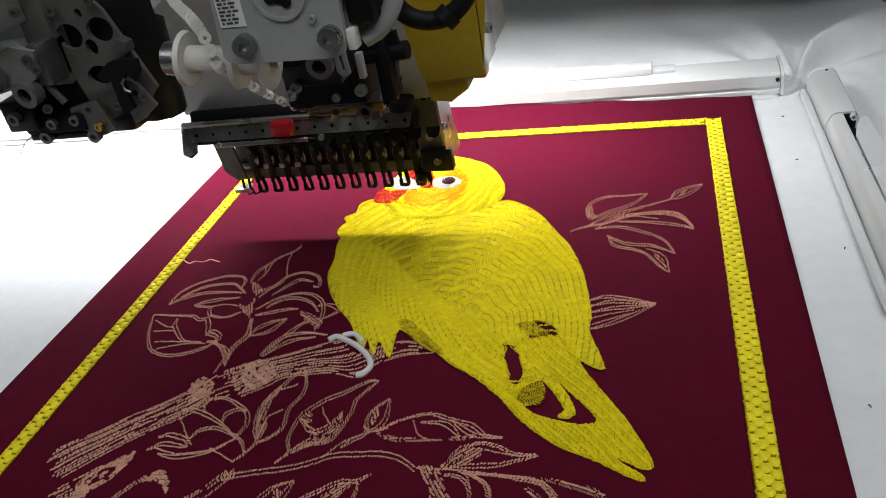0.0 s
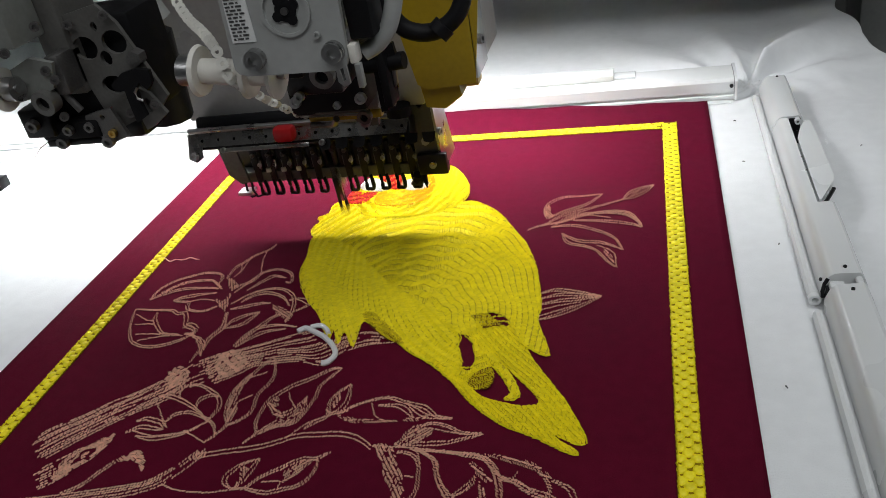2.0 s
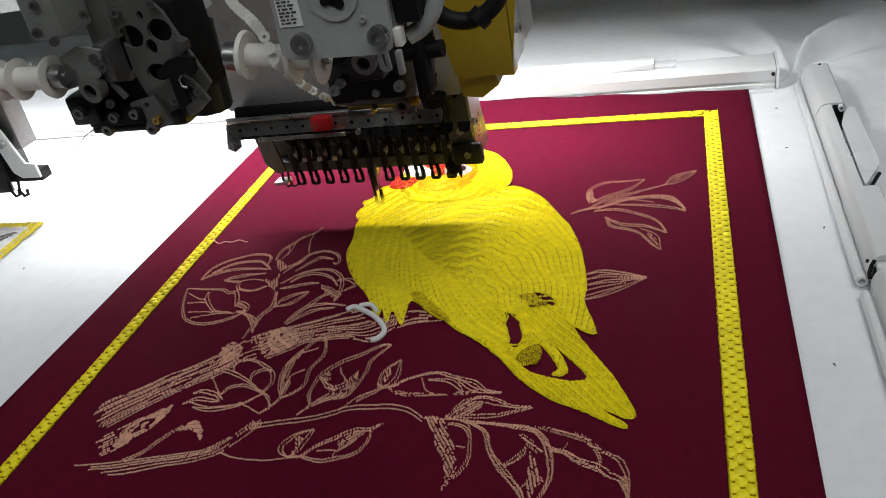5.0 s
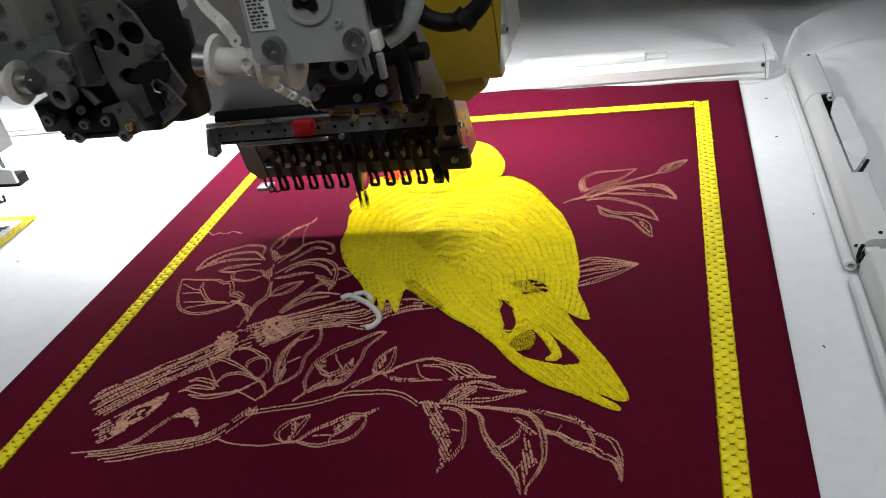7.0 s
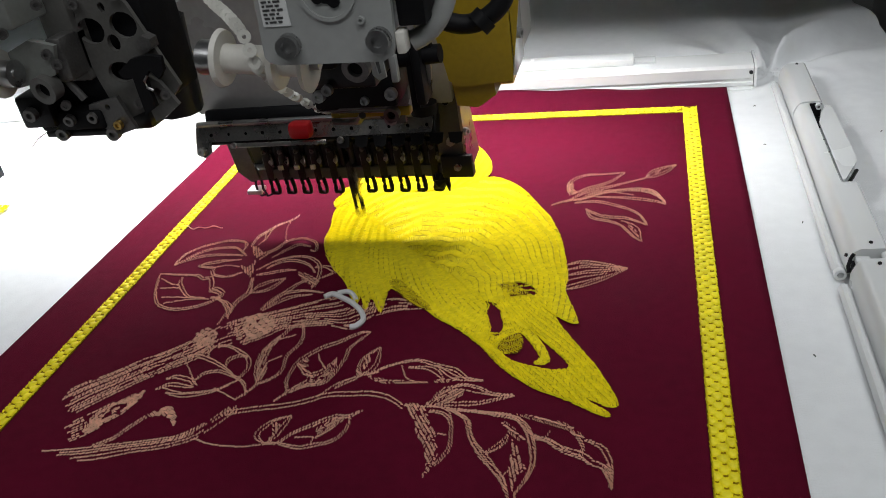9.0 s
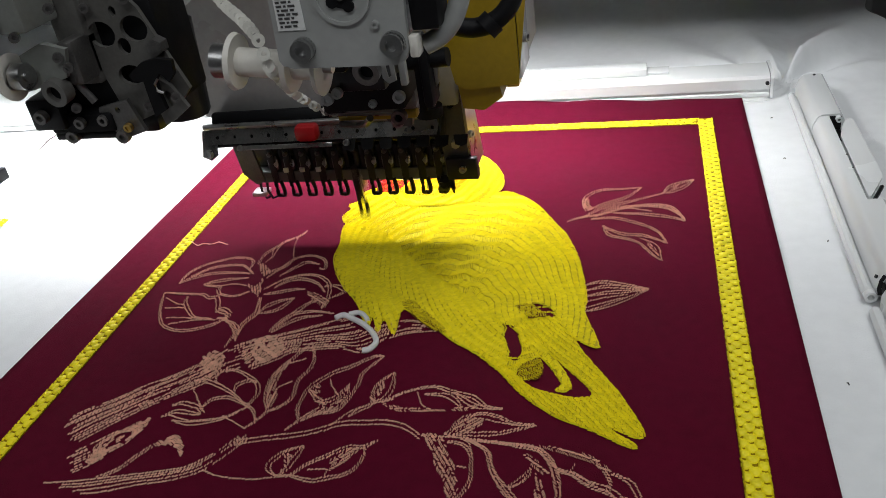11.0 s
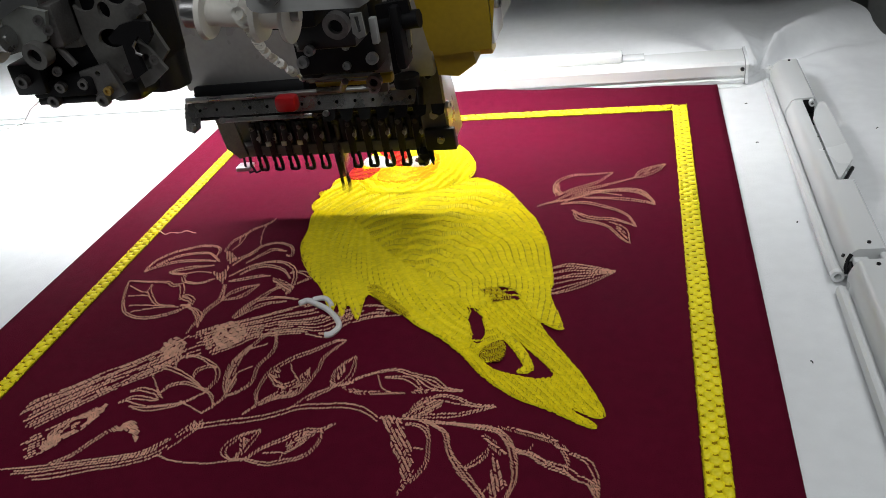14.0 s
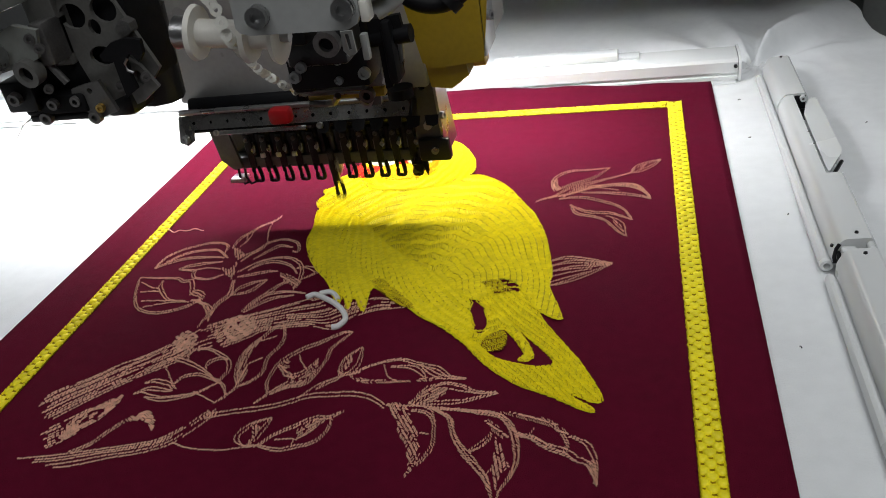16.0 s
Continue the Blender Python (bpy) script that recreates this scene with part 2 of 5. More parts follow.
def fill_rows(poly, flow, pitch=0.0040, gap=0.0017, slant=26, z=0.0011, holes=(), width=0.0016, height=0.0011, keep_share=1.0, ripple=0.45, reach_share=0.53):
    """Rows of satin stitches laid across the row: flow is ("arc", cx, cy, stretch, power) or ("line", degrees)."""
    lo, hi = poly.min(0), poly.max(0)
    at, ang, span = [], [], []
    if flow[0] == "arc":
        c = np.array(flow[1:3])
        tall, power = (flow[3] if len(flow) > 3 else 1.0), (flow[4] if len(flow) > 4 else 2.0)
        corners = (np.array([(x, y) for x in (lo[0], hi[0]) for y in (lo[1], hi[1])]) - c) / (1, tall)
        far = np.hypot(*corners.T).max() * 1.1
        for i in range(int(far / pitch) + 1):
            r = (i + 0.5) * pitch
            th = np.linspace(0, 2 * math.pi, 721)
            q = np.stack([np.cos(th), np.sin(th)], -1)
            q = q / ((np.abs(q) ** power).sum(-1) ** (1 / power))[:, None] * (1, tall)
            wob = 1 + 0.0010 / r * np.sin(th * 17 + i * 0.6)
            xy, a = along(c + q * (r * wob)[:, None], gap)
            if not len(xy):
                continue
            d = (xy - c) / (1, tall)
            grad = np.sign(d) * np.abs(d / r) ** (power - 1) / (1, tall)
            lift = pitch / np.maximum(np.hypot(*grad.T), 0.3)
            wave = np.abs((np.arange(len(xy)) / 5.0 + 0.5 * (i % 2)) % 1.0 - 0.5) - 0.25
            xy = xy + grad / np.maximum(np.hypot(*grad.T), 1e-3)[:, None] * (lift * wave * ripple)[:, None]
            at.append(xy)
            ang.append(np.arctan2(grad[:, 1], grad[:, 0]) + radians(slant if i % 2 else -slant))
            span.append(lift)
    else:
        a = radians(flow[1])
        mid, reach = (lo + hi) / 2, np.hypot(*(hi - lo)) / 2
        d, e = np.array((math.cos(a), math.sin(a))), np.array((-math.sin(a), math.cos(a)))
        for i in range(int(-reach / pitch), int(reach / pitch) + 1):
            s = np.arange(-reach, reach, gap) + RNG.uniform(0, gap)
            wave = np.abs((np.arange(len(s)) / 5.0 + 0.5 * (i % 2)) % 1.0 - 0.5) - 0.25
            off = i * pitch + 0.0010 * np.sin(s * 70 + i * 0.2) + pitch * wave * ripple
            at.append(mid + s[:, None] * d + off[:, None] * e)
            ang.append(np.full(len(s), a + math.pi / 2 + radians(slant if i % 2 else -slant)))
            span.append(np.full(len(s), pitch))
    at, ang, span = np.concatenate(at), np.concatenate(ang), np.concatenate(span)
    keep = inside(at, poly) & (RNG.uniform(0, 1, len(at)) < keep_share)
    for h in holes:
        keep &= ~inside(at, h)
    at, ang, span = at[keep], ang[keep], span[keep]
    way = np.stack([np.cos(ang), np.sin(ang)], -1)
    # a stitch that would cross the edge is pulled back to it
    ends = []
    for sign in (-1, 1):
        reach = span * reach_share
        for share in (1.0, 0.75, 0.5, 0.3):
            tip = at + sign * way * (span * reach_share * share)[:, None]
            out = ~inside(tip, poly)
            for h in holes:
                out |= inside(tip, h)
            reach = np.where(out, span * reach_share * max(share - 0.25, 0.12), reach)
        ends.append(reach)
    at = at + way * ((ends[1] - ends[0]) / 2)[:, None] + RNG.normal(0, 0.00012, at.shape)
    ang = ang + RNG.normal(0, 0.035, len(ang))
    return stitch_mesh(at, ang, (ends[0] + ends[1]) * RNG.uniform(0.92, 1.05, len(at)), width * RNG.uniform(0.85, 1.1, len(at)), height, z + RNG.uniform(-0.00015, 0.00025, len(at)))


def under_fill(poly, holes=(), cell=0.0011, z=0.0009):
    """The dense padding under the top stitches."""
    lo, hi = poly.min(0), poly.max(0)
    nx, ny = int((hi[0] - lo[0]) / cell) + 1, int((hi[1] - lo[1]) / cell) + 1
    gx, gy = np.meshgrid(np.arange(nx), np.arange(ny), indexing="ij")
    mid = np.stack([lo[0] + (gx.ravel() + 0.5) * cell, lo[1] + (gy.ravel() + 0.5) * cell], -1)
    keep = inside(mid, poly)
    for h in holes:
        keep &= ~inside(mid, h)
    ids = {}
    verts, faces = [], []
    for i, j in zip(gx.ravel()[keep].tolist(), gy.ravel()[keep].tolist()):
        f = []
        for a, b in ((i, j), (i + 1, j), (i + 1, j + 1), (i, j + 1)):
            if (a, b) not in ids:
                ids[a, b] = len(verts)
                verts.append((lo[0] + a * cell, lo[1] + b * cell, z))
            f.append(ids[a, b])
        faces.append(f)
    return verts, faces


def along(path, step):
    """Points and headings at even steps on a path."""
    d = np.hypot(*np.diff(path, axis=0).T)
    s = np.concatenate([[0], np.cumsum(d)])
    q = np.arange(step / 2, s[-1], step)
    xy = np.stack([np.interp(q, s, path[:, 0]), np.interp(q, s, path[:, 1])], -1)
    i = np.clip(np.searchsorted(s, q) - 1, 0, len(d) - 1)
    return xy, np.arctan2(np.diff(path[:, 1])[i], np.diff(path[:, 0])[i])


def run_stitch(paths, length=0.0025, width=0.00095, lean=24, z=0.0005, height=0.0009, pace=1.04):
    """Twisted running stitch along several paths."""
    at, ang = [], []
    for p in paths:
        xy, a = along(np.asarray(p), length * pace)
        at.append(xy + RNG.normal(0, 0.00018, xy.shape))
        ang.append(a + radians(lean) + RNG.normal(0, 0.09, len(a)))
    at, ang = np.concatenate(at), np.concatenate(ang)
    return stitch_mesh(at, ang, length * RNG.uniform(0.85, 1.1, len(at)), width, height, z)


def mm(pts):
    return np.array(pts, float) / 1000.0


def between(a, b, n):
    """n paths that fan from one guide to the other."""
    a, b = smooth(mm(a)), smooth(mm(b))
    k = max(len(a), len(b))
    res = [np.stack([np.interp(np.linspace(0, 1, k), np.linspace(0, 1, len(p)), p[:, i]) for i in (0, 1)], -1) for p in (a, b)]
    out = []
    for i in range(n):
        t = min(max((i + (RNG.uniform(-0.42, 0.42) if 0 < i < n - 1 else 0)) / (n - 1), 0), 1)
        q = res[0] * (1 - t) + res[1] * t
        cut = RNG.integers(0, 4)
        q = q[cut:len(q) - RNG.integers(0, 4)]
        gap = RNG.integers(4, max(5, len(q) - 6))
        wide = RNG.integers(0, 7) if 0 < i < n - 1 else 0
        out += [w for w in (q[:gap], q[gap + wide:]) if len(w) > 2]
    return out


# ---- room and table ----
def slab(name, lo, hi, mat, label, category):
    return tagged(part(name, box(bmesh.new(), lo, hi), mat), label, category, kind="structure")


slab("floor", (-4, -4, -0.95), (4, 4, -0.85), M_FLOOR, "grey concrete workshop floor", "floor")
slab("ceiling", (-4, -4, 2.2), (4, 4, 2.3), M_WALL, "plain painted workshop ceiling", "ceiling")
slab("wall_north", (-4, 4, -0.95), (4, 4.1, 2.3), M_WALL, "plain painted workshop wall", "wall")
slab("wall_south", (-4, -4.1, -0.95), (4, -4, 2.3), M_WALL, "plain painted workshop wall", "wall")
slab("wall_east", (4, -4, -0.95), (4.1, 4, 2.3), M_WALL, "plain painted workshop wall", "wall")
slab("wall_west", (-4.1, -4, -0.95), (-4, 4, 2.3), M_WALL, "plain painted workshop wall", "wall")

table = tagged(root("machine_table", (-0.35, 0.1, -0.85)), "grey machine table under the white backing", "table")
part("tabletop", box(bmesh.new(), (-0.92, -0.60, 0.79), (0.94, 0.68, 0.825), 0.004), M_GREY, table)
for x in (-0.85, 0.86):
    for y in (-0.52, 0.60):
        part("leg", box(bmesh.new(), (x - 0.03, y - 0.03, 0), (x + 0.03, y + 0.03, 0.79), 0.003), M_GREY, table)

CARRIED = []          # what rides on the sewing carriage


# ---- white backing sheet ----
def backing_sheet():
    xs = np.concatenate([np.linspace(-1.25, 0.36, 70), np.linspace(0.3655, 0.80, 175)])
    ys = np.concatenate([np.linspace(-0.62, 0.28, 46), np.linspace(0.283, 0.80, 200)])
    verts, faces = [], []
    corner = np.array((0.478, 0.388))
    limit = lambda v: 0.605 + 0.35 * max(0, 0.50 - v) + 0.006 * math.sin(v * 40)
    for x0 in xs:
        for y in ys:
            x = min(x0, limit(y))
            out = max(0.0, x - 0.515, y - 0.392)
            soft = min(1.0, out / 0.05)
            z = -0.002 + 0.0008 * noise.noise((x * 9, y * 9, 0))
            z += soft * (0.010 * (noise.noise((x * 5 + 3, y * 7, 1)) + 0.35) + 0.004 * noise.noise((x * 21, y * 17, 4)))
            dx, dy = x - corner[0], y - corner[1]
            r, a = math.hypot(dx, dy), math.atan2(dy, dx)
            if r > 0.004:
                fade = min(1, r / 0.03) * math.exp(-r / 0.17)
                for way, amp, wide in ((0.95, 0.036, 0.20), (1.40, -0.014, 0.12), (0.60, -0.009, 0.15), (1.75, 0.012, 0.13), (2.12, -0.007, 0.10), (2.45, 0.009, 0.13), (0.25, 0.008, 0.14)):
                    z += amp * fade * math.exp(-((a - way) / wide) ** 2)
                z += 0.0035 * math.exp(-r / 0.035) * math.sin(a * 11 + 9 * r / 0.05)
            if y > 0.52:
                z += 0.10 * (y - 0.52) ** 1.3
            verts.append((x, y, max(z, -0.0235)))
    n = len(ys)
    for i in range(len(xs) - 1):
        for j in range(n - 1):
            if xs[i] >= limit(ys[j]) or xs[i] >= limit(ys[j + 1]):
                continue
            faces.append((i * n + j, (i + 1) * n + j, (i + 1) * n + j + 1, i * n + j + 1))
    ob = part("backing_sheet", (verts, faces), M_SHEET, smooth_shade=True)
    so = ob.modifiers.new("thick", "SOLIDIFY")
    so.thickness, so.offset = 0.0006, -1
    return tagged(ob, "white non-woven backing fabric stretched in the clamp frame", "fabric")


CARRIED.append(backing_sheet())


# ---- clamp frame of the carriage ----
def clamp_frame():
    f = tagged(root("clamp_frame"), "white powder-coated aluminium clamp frame holding the backing", "frame")
    # rear rail: stepped section with a folded lip and a groove along its face
    rear = [(0.347, 0.0), (0.347, 0.0035), (0.3495, 0.0042), (0.3495, 0.0068), (0.348, 0.0075), (0.348, 0.0185), (0.3505, 0.0215), (0.360, 0.0235), (0.384, 0.0235), (0.388, 0.019), (0.388, 0.0)]
    r = part("rear_rail", profile(bmesh.new(), rear, -1.15, 0.4590), M_RAIL, f)
    part("rail_lip", profile(bmesh.new(), [(0.339, -0.003), (0.339, -0.0009), (0.3405, -0.0005), (0.3465, -0.0003), (0.3465, -0.003)], -0.34, 0.4565), M_RAIL, r)
    part("end_cap", profile(bmesh.new(), [(0.3455, -0.001), (0.3455, 0.0195), (0.3495, 0.0235), (0.360, 0.0252), (0.385, 0.0252), (0.390, 0.020), (0.390, -0.001)], 0.4594, 0.4622), M_RAIL, r)
    screw("screw", (0.4565, 0.3478, 0.0145), (0, -1, 0), 0.0020, M_DARK, r)
    part("clip_block", box(bmesh.new(), (0.200, 0.3605, 0.0236), (0.3372, 0.3840, 0.0310), 0.0012), M_RAIL, r)
    part("clip_tab", box(bmesh.new(), (0.3374, 0.3640, 0.0236), (0.3600, 0.3820, 0.0262), 0.0006), M_RAIL, r)
    # side rail: far cap, open channel with its lever, near cap, then the next length
    cap = [(0.4840, 0.0), (0.4840, 0.009), (0.4865, 0.0155), (0.4885, 0.0185), (0.4915, 0.0205), (0.5065, 0.0210), (0.5085, 0.0195), (0.5125, 0.010), (0.5130, 0.0)]
    low = [(0.4845, 0.0), (0.4845, 0.009), (0.4870, 0.0150), (0.4888, 0.0178), (0.4915, 0.0192), (0.4968, 0.0195), (0.4975, 0.0185), (0.4978, 0.004), (0.5115, 0.004), (0.5118, 0.0)]
    for name, sec, y0, y1 in (("rail_cap", cap, 0.2470, 0.3500), ("channel", low, 0.0865, 0.2468), ("rail_cap", cap, -0.0105, 0.0863)):
        part(name, profile(bmesh.new(), sec, y0, y1, "y"), M_RAIL, f)
    bead = [(0.4762, 0.0), (0.4762, 0.003), (0.4775, 0.0052), (0.4795, 0.0058), (0.4815, 0.0050), (0.4822, 0.0020), (0.4838, 0.0020), (0.4838, 0.0)]
    part("bead", profile(bmesh.new(), bead, -0.0105, 0.340, "y"), M_RAIL, f)
    be = bmesh.new()
    ring(be, (0.4794, -0.0145, 0.0042), (0, 1, 0), 0.0040, 0.0022, 0.007, 18)
    part("bead_end", be, M_RAIL, f)
    # lever of the clamp: a bent flap that lies beside the channel
    lev = bmesh.new()
    out = [(0.5035, 0.222), (0.5085, 0.236), (0.5120, 0.2385), (0.5148, 0.2345), (0.5152, 0.128), (0.5135, 0.121), (0.5010, 0.0945), (0.4992, 0.094), (0.4990, 0.108), (0.4995, 0.205)]
    rows = [[lev.verts.new((x, y, 0.0185 + 0.10 * (x - 0.4990) - dz)) for x, y in out] for dz in (0.0022, 0)]
    n = len(out)
    for i in range(n):
        lev.faces.new((rows[0][i], rows[0][(i + 1) % n], rows[1][(i + 1) % n], rows[1][i]))
    lev.faces.new(rows[0][::-1])
    lev.faces.new(rows[1])
    lever = part("lever", lev, M_RAIL, f)
    part("lever_flange", box(bmesh.new(), (0.5132, 0.129, 0.0040), (0.5150, 0.234, 0.0176), 0.0006), M_RAIL, lever)
    hp = bmesh.new()
    ring(hp, (0.5050, 0.2440, 0.0170), (0, 1, 0), 0.0027, 0.0013, 0.0056, 16)
    part("hinge", hp, M_RAIL, lever)
    part("hinge_pin", cyl(bmesh.new(), (0.5050, 0.2420, 0.0170), (0.5050, 0.2466, 0.0170), 0.0012, 10), M_GUN, lever)
    part("pocket", box(bmesh.new(), (0.4980, 0.2230, 0.0042), (0.5080, 0.2466, 0.0060), 0.0005), M_BLACK, f)
    part("pocket_wall", box(bmesh.new(), (0.4979, 0.2455, 0.0062), (0.5078, 0.2467, 0.0190), 0.0003), M_BLACK, f)
    part("lever_spring", tube(bmesh.new(), [(0.5140, 0.119, 0.0135), (0.5085, 0.107, 0.0130), (0.5025, 0.0945, 0.0125), (0.5000, 0.0895, 0.0120)], 0.0016), M_DARK, lever)
    # next length of rail beyond the hinged joint
    part("rail_length", profile(bmesh.new(), cap, -0.70, -0.0225, "y"), M_RAIL, f)
    part("bead", profile(bmesh.new(), bead, -0.70, -0.0300, "y"), M_RAIL, f)
    part("joint_block", box(bmesh.new(), (0.4865, -0.0222, 0.001), (0.5110, -0.0108, 0.0120), 0.001), M_BLACK, f)
    part("joint_lip", box(bmesh.new(), (0.4875, -0.0200, 0.0122), (0.4970, -0.0130, 0.0168), 0.001), M_RAIL, f)
    jp = bmesh.new()
    ring(jp, (0.5060, -0.0165, 0.0170), (0, 1, 0), 0.0026, 0.0012, 0.0085, 16)
    part("joint_pin", jp, M_RAIL, f)
    part("joint_hook", tube(bmesh.new(), [(0.4872, -0.0125, 0.0180), (0.4850, -0.0140, 0.0150), (0.4836, -0.0165, 0.0105), (0.4838, -0.0195, 0.0075)], 0.0013), M_BLACK, f)
    for x, y in ((0.4990, -0.0030), (0.4990, -0.0290), (0.5000, 0.3465)):
        screw("screw", (x, y, 0.0205), (0, 0, 1), 0.0013, M_DARK, f)
    screw("screw", (0.4850, -0.0040, 0.0115), (-1, 0, 0.4), 0.0013, M_DARK, f)
    for x, y, z in ((0.4976, 0.165, 0.0195), (0.4978, 0.157, 0.0190), (0.4976, 0.141, 0.0195)):
        part("paint_chip", cyl(bmesh.new(), (x - 0.0008, y, z), (x - 0.0008, y, z + 0.0004), 0.0008, 7), M_GUN, f)
    return f


CARRIED.append(clamp_frame())


def lint():
    f = tagged(root("lint_specks", (0.455, 0.20, 0)), "few dark lint specks lying on the white backing", "lint")
    for x, y, a in ((0.0, 0.0, 0.3), (0.012, -0.14, 1.2), (-0.004, -0.30, 2.0), (0.10, 0.02, 0.8), (-0.62, 0.05, 0.4), (-0.70, -0.18, 1.1), (0.0, 0.09, 0.1)):
        c, s_ = 0.0011 * math.cos(a), 0.0011 * math.sin(a)
        part("speck", tube(bmesh.new(), [(x - c, y - s_, 0.0004), (x, y + 0.0003, 0.0009), (x + c, y + s_, 0.0004)], 0.0004, 6), M_DARK, f)
    return f


CARRIED.append(lint())


# ---- maroon cloth and its embroidery ----
def cloth():
    verts, faces = [], []
    nx, ny = 90, 110
    top = 0.0
    for k in range(nx + 1):
        u = k / nx
        for j in range(ny + 1):
            v = j / ny
            y = -0.44 + v * (0.350 + 0.44)
            left = -0.1175 + 0.006 * (y + 0.10) / 0.45
            x = left + u * (0.4325 - left)
            edge = max(0.0, (y - 0.305) / 0.045)
            yy = y - 0.0045 * edge
            z = top + 0.0011 * edge + edge ** 1.6 * (0.0085 * min(1, max(0, (0.385 - x) / 0.22)) + 0.0008 * math.sin(x * 70))
            verts.append((x, yy, z))
    n = ny + 1
    for i in range(nx):
        for j in range(ny):
            faces.append((i * n + j, (i + 1) * n + j, (i + 1) * n + j + 1, i * n + j + 1))
    base = len(verts)
    rim = [i * n for i in range(nx + 1)] + [nx * n + j for j in range(1, n)] + [i * n + ny for i in range(nx - 1, -1, -1)] + [j for j in range(ny - 1, 0, -1)]
    for q in rim:
        verts.append((verts[q][0], verts[q][1], verts[q][2] - 0.0012))
    for k in range(len(rim)):
        a, b = rim[k], rim[(k + 1) % len(rim)]
        faces.append((b, a, base + k, base + (k + 1) % len(rim)))
    ob = part("embroidered_cloth", (verts, faces), M_CLOTH, smooth_shade=True)
    return tagged(ob, "maroon cloth panel with a half-sewn yellow bird and branch embroidery", "cloth")


CLOTH = cloth()
CARRIED.append(CLOTH)


def scale_band(name, x0, y0, along_y, length, width, columns, parent):
    """A braid of plump satin scales in staggered columns between two cords, on a padded strip coloured dark as the
    shade between them.
    """
    verts, faces = [], []

    def put(u, v, z):
        verts.append((x0 + v, y0 + u, z) if along_y else (x0 + u, y0 + v, z))
        return len(verts) - 1

    step, seg = 0.0041, 12
    for i in range(int(length / step)):
        for v0 in columns[i % 2]:
            u0, v0 = (i + 0.5) * step + RNG.normal(0, 0.00015), v0 * width + RNG.normal(0, 0.00012)
            ru, rv = 0.0041 * RNG.uniform(0.94, 1.04), 0.255 * width * RNG.uniform(0.95, 1.05)
            rows = []
            for share, z in ((1.0, 0.0006), (0.92, 0.0021), (0.58, 0.0028)):
                loop = []
                for k in range(seg):
                    a = 2 * math.pi * k / seg
                    u = math.cos(a)
                    back = 1.0 - 0.55 * max(0.0, u)
                    vv = min(max(v0 + rv * share * math.sin(a) * (1 - 0.12 * max(0, u)), 0.0006), width - 0.0006)
                    loop.append(put(u0 - 0.0008 + ru * share * u * (1.10 if u > 0 else 1.0), vv, z * (back if share < 1 else 1)))
                rows.append(loop)
            top = put(u0 - 0.0014, min(max(v0, 0.0006), width - 0.0006), 0.0029)
            for p, q in zip(rows, rows[1:]):
                faces += [(p[k], p[(k + 1) % seg], q[(k + 1) % seg], q[k]) for k in range(seg)]
            faces += [(rows[-1][k], rows[-1][(k + 1) % seg], top) for k in range(seg)]
    if along_y:
        faces = [f[::-1] for f in faces]
    band = part(name, (verts, faces), M_YELLOW, parent, "braided yellow satin-stitch border", kind="stuff", smooth_shade=True)
    ext = (width, length) if along_y else (length, width)
    part("padding", box(bmesh.new(), (x0, y0, 0.0003), (x0 + ext[0], y0 + ext[1], 0.0012)), M_BAND_SHADE, band)
    for e in (0.0008, width - 0.0008):
        a, b = ((x0 + e, y0), (x0 + e, y0 + length)) if along_y else ((x0, y0 + e), (x0 + length, y0 + e))
        part("edge_cord", run_stitch([np.array([a, b])], 0.0030, 0.0019, 6, 0.0010, 0.0014), M_YELLOW, band, kind="stuff")


scale_band("border_band", 0.3860, -0.42, True, 0.7145, 0.0143, ((0.46,), (0.15, 0.80)), CLOTH)
scale_band("border_band", -0.0700, -0.42, True, 0.7145, 0.0115, ((0.32,), (0.70,)), CLOTH)
scale_band("border_band", -0.0583, 0.2812, False, 0.4447, 0.0128, ((0.30,), (0.72,)), CLOTH)

HEAD = [(93, 165), (97, 151), (111, 134), (125, 123), (150, 121), (180, 125), (198, 134), (208, 147), (210, 160), (206, 181), (190, 211), (171, 227), (146, 239), (116, 246), (106, 230), (100, 200), (95, 180)]
FACE = [(119, 154), (121, 167), (140, 172), (151, 209), (166, 202), (174, 181), (173, 158), (163, 145), (143, 141), (126, 144)]
EYE = [(167, 182), (165, 174), (158, 170), (149, 171), (141, 177), (139, 185), (144, 191), (153, 193), (162, 189)]
PUPIL = [(161, 182), (160, 178), (156, 176), (151, 179), (150, 184), (153, 187), (158, 187)]
EYE_FAR = [(97, 181), (99, 194), (109, 197), (123, 186), (129, 176), (121, 171), (107, 173)]
BEAK = [(92, 152), (90, 167), (93, 174), (103, 169), (117, 169), (114, 156), (106, 148)]
BROW = [(106, 209), (120, 213), (132, 208), (141, 185), (140, 174), (130, 176), (122, 188)]
BACK = [(93, 156), (79, 150), (79, 134), (71, 126), (76, 118), (72, 107), (79, 92), (105, 83), (130, 62), (164, 22), (206, -15), (240, -49), (258, -41), (274, -36), (287, -60), (307, -73), (296, -36), (296, -18),
        (292, 9), (286, 37), (275, 69), (265, 87), (248, 117), (232, 135), (212, 146), (189, 128), (150, 120), (118, 125)]
GAP = [(258, -25), (270, -29), (276, -38), (272, -40), (264, -33)]
NOTCH = [(240, -49), (248, -52), (252, -65), (256, -75), (257, -87), (250, -87), (250, -77), (247, -64)]
SHADE_BULB = [(259, -94), (269, -86), (273, -95), (273, -103), (269, -108), (258, -104)]
SHADE_WING = [(246, -30), (257, -27), (264, -33), (272, -40), (265, -42), (258, -44), (254, -38)]
SHADE_LEG = [(161, -27), (171, -26), (202, -59), (191, -58), (176, -45)]
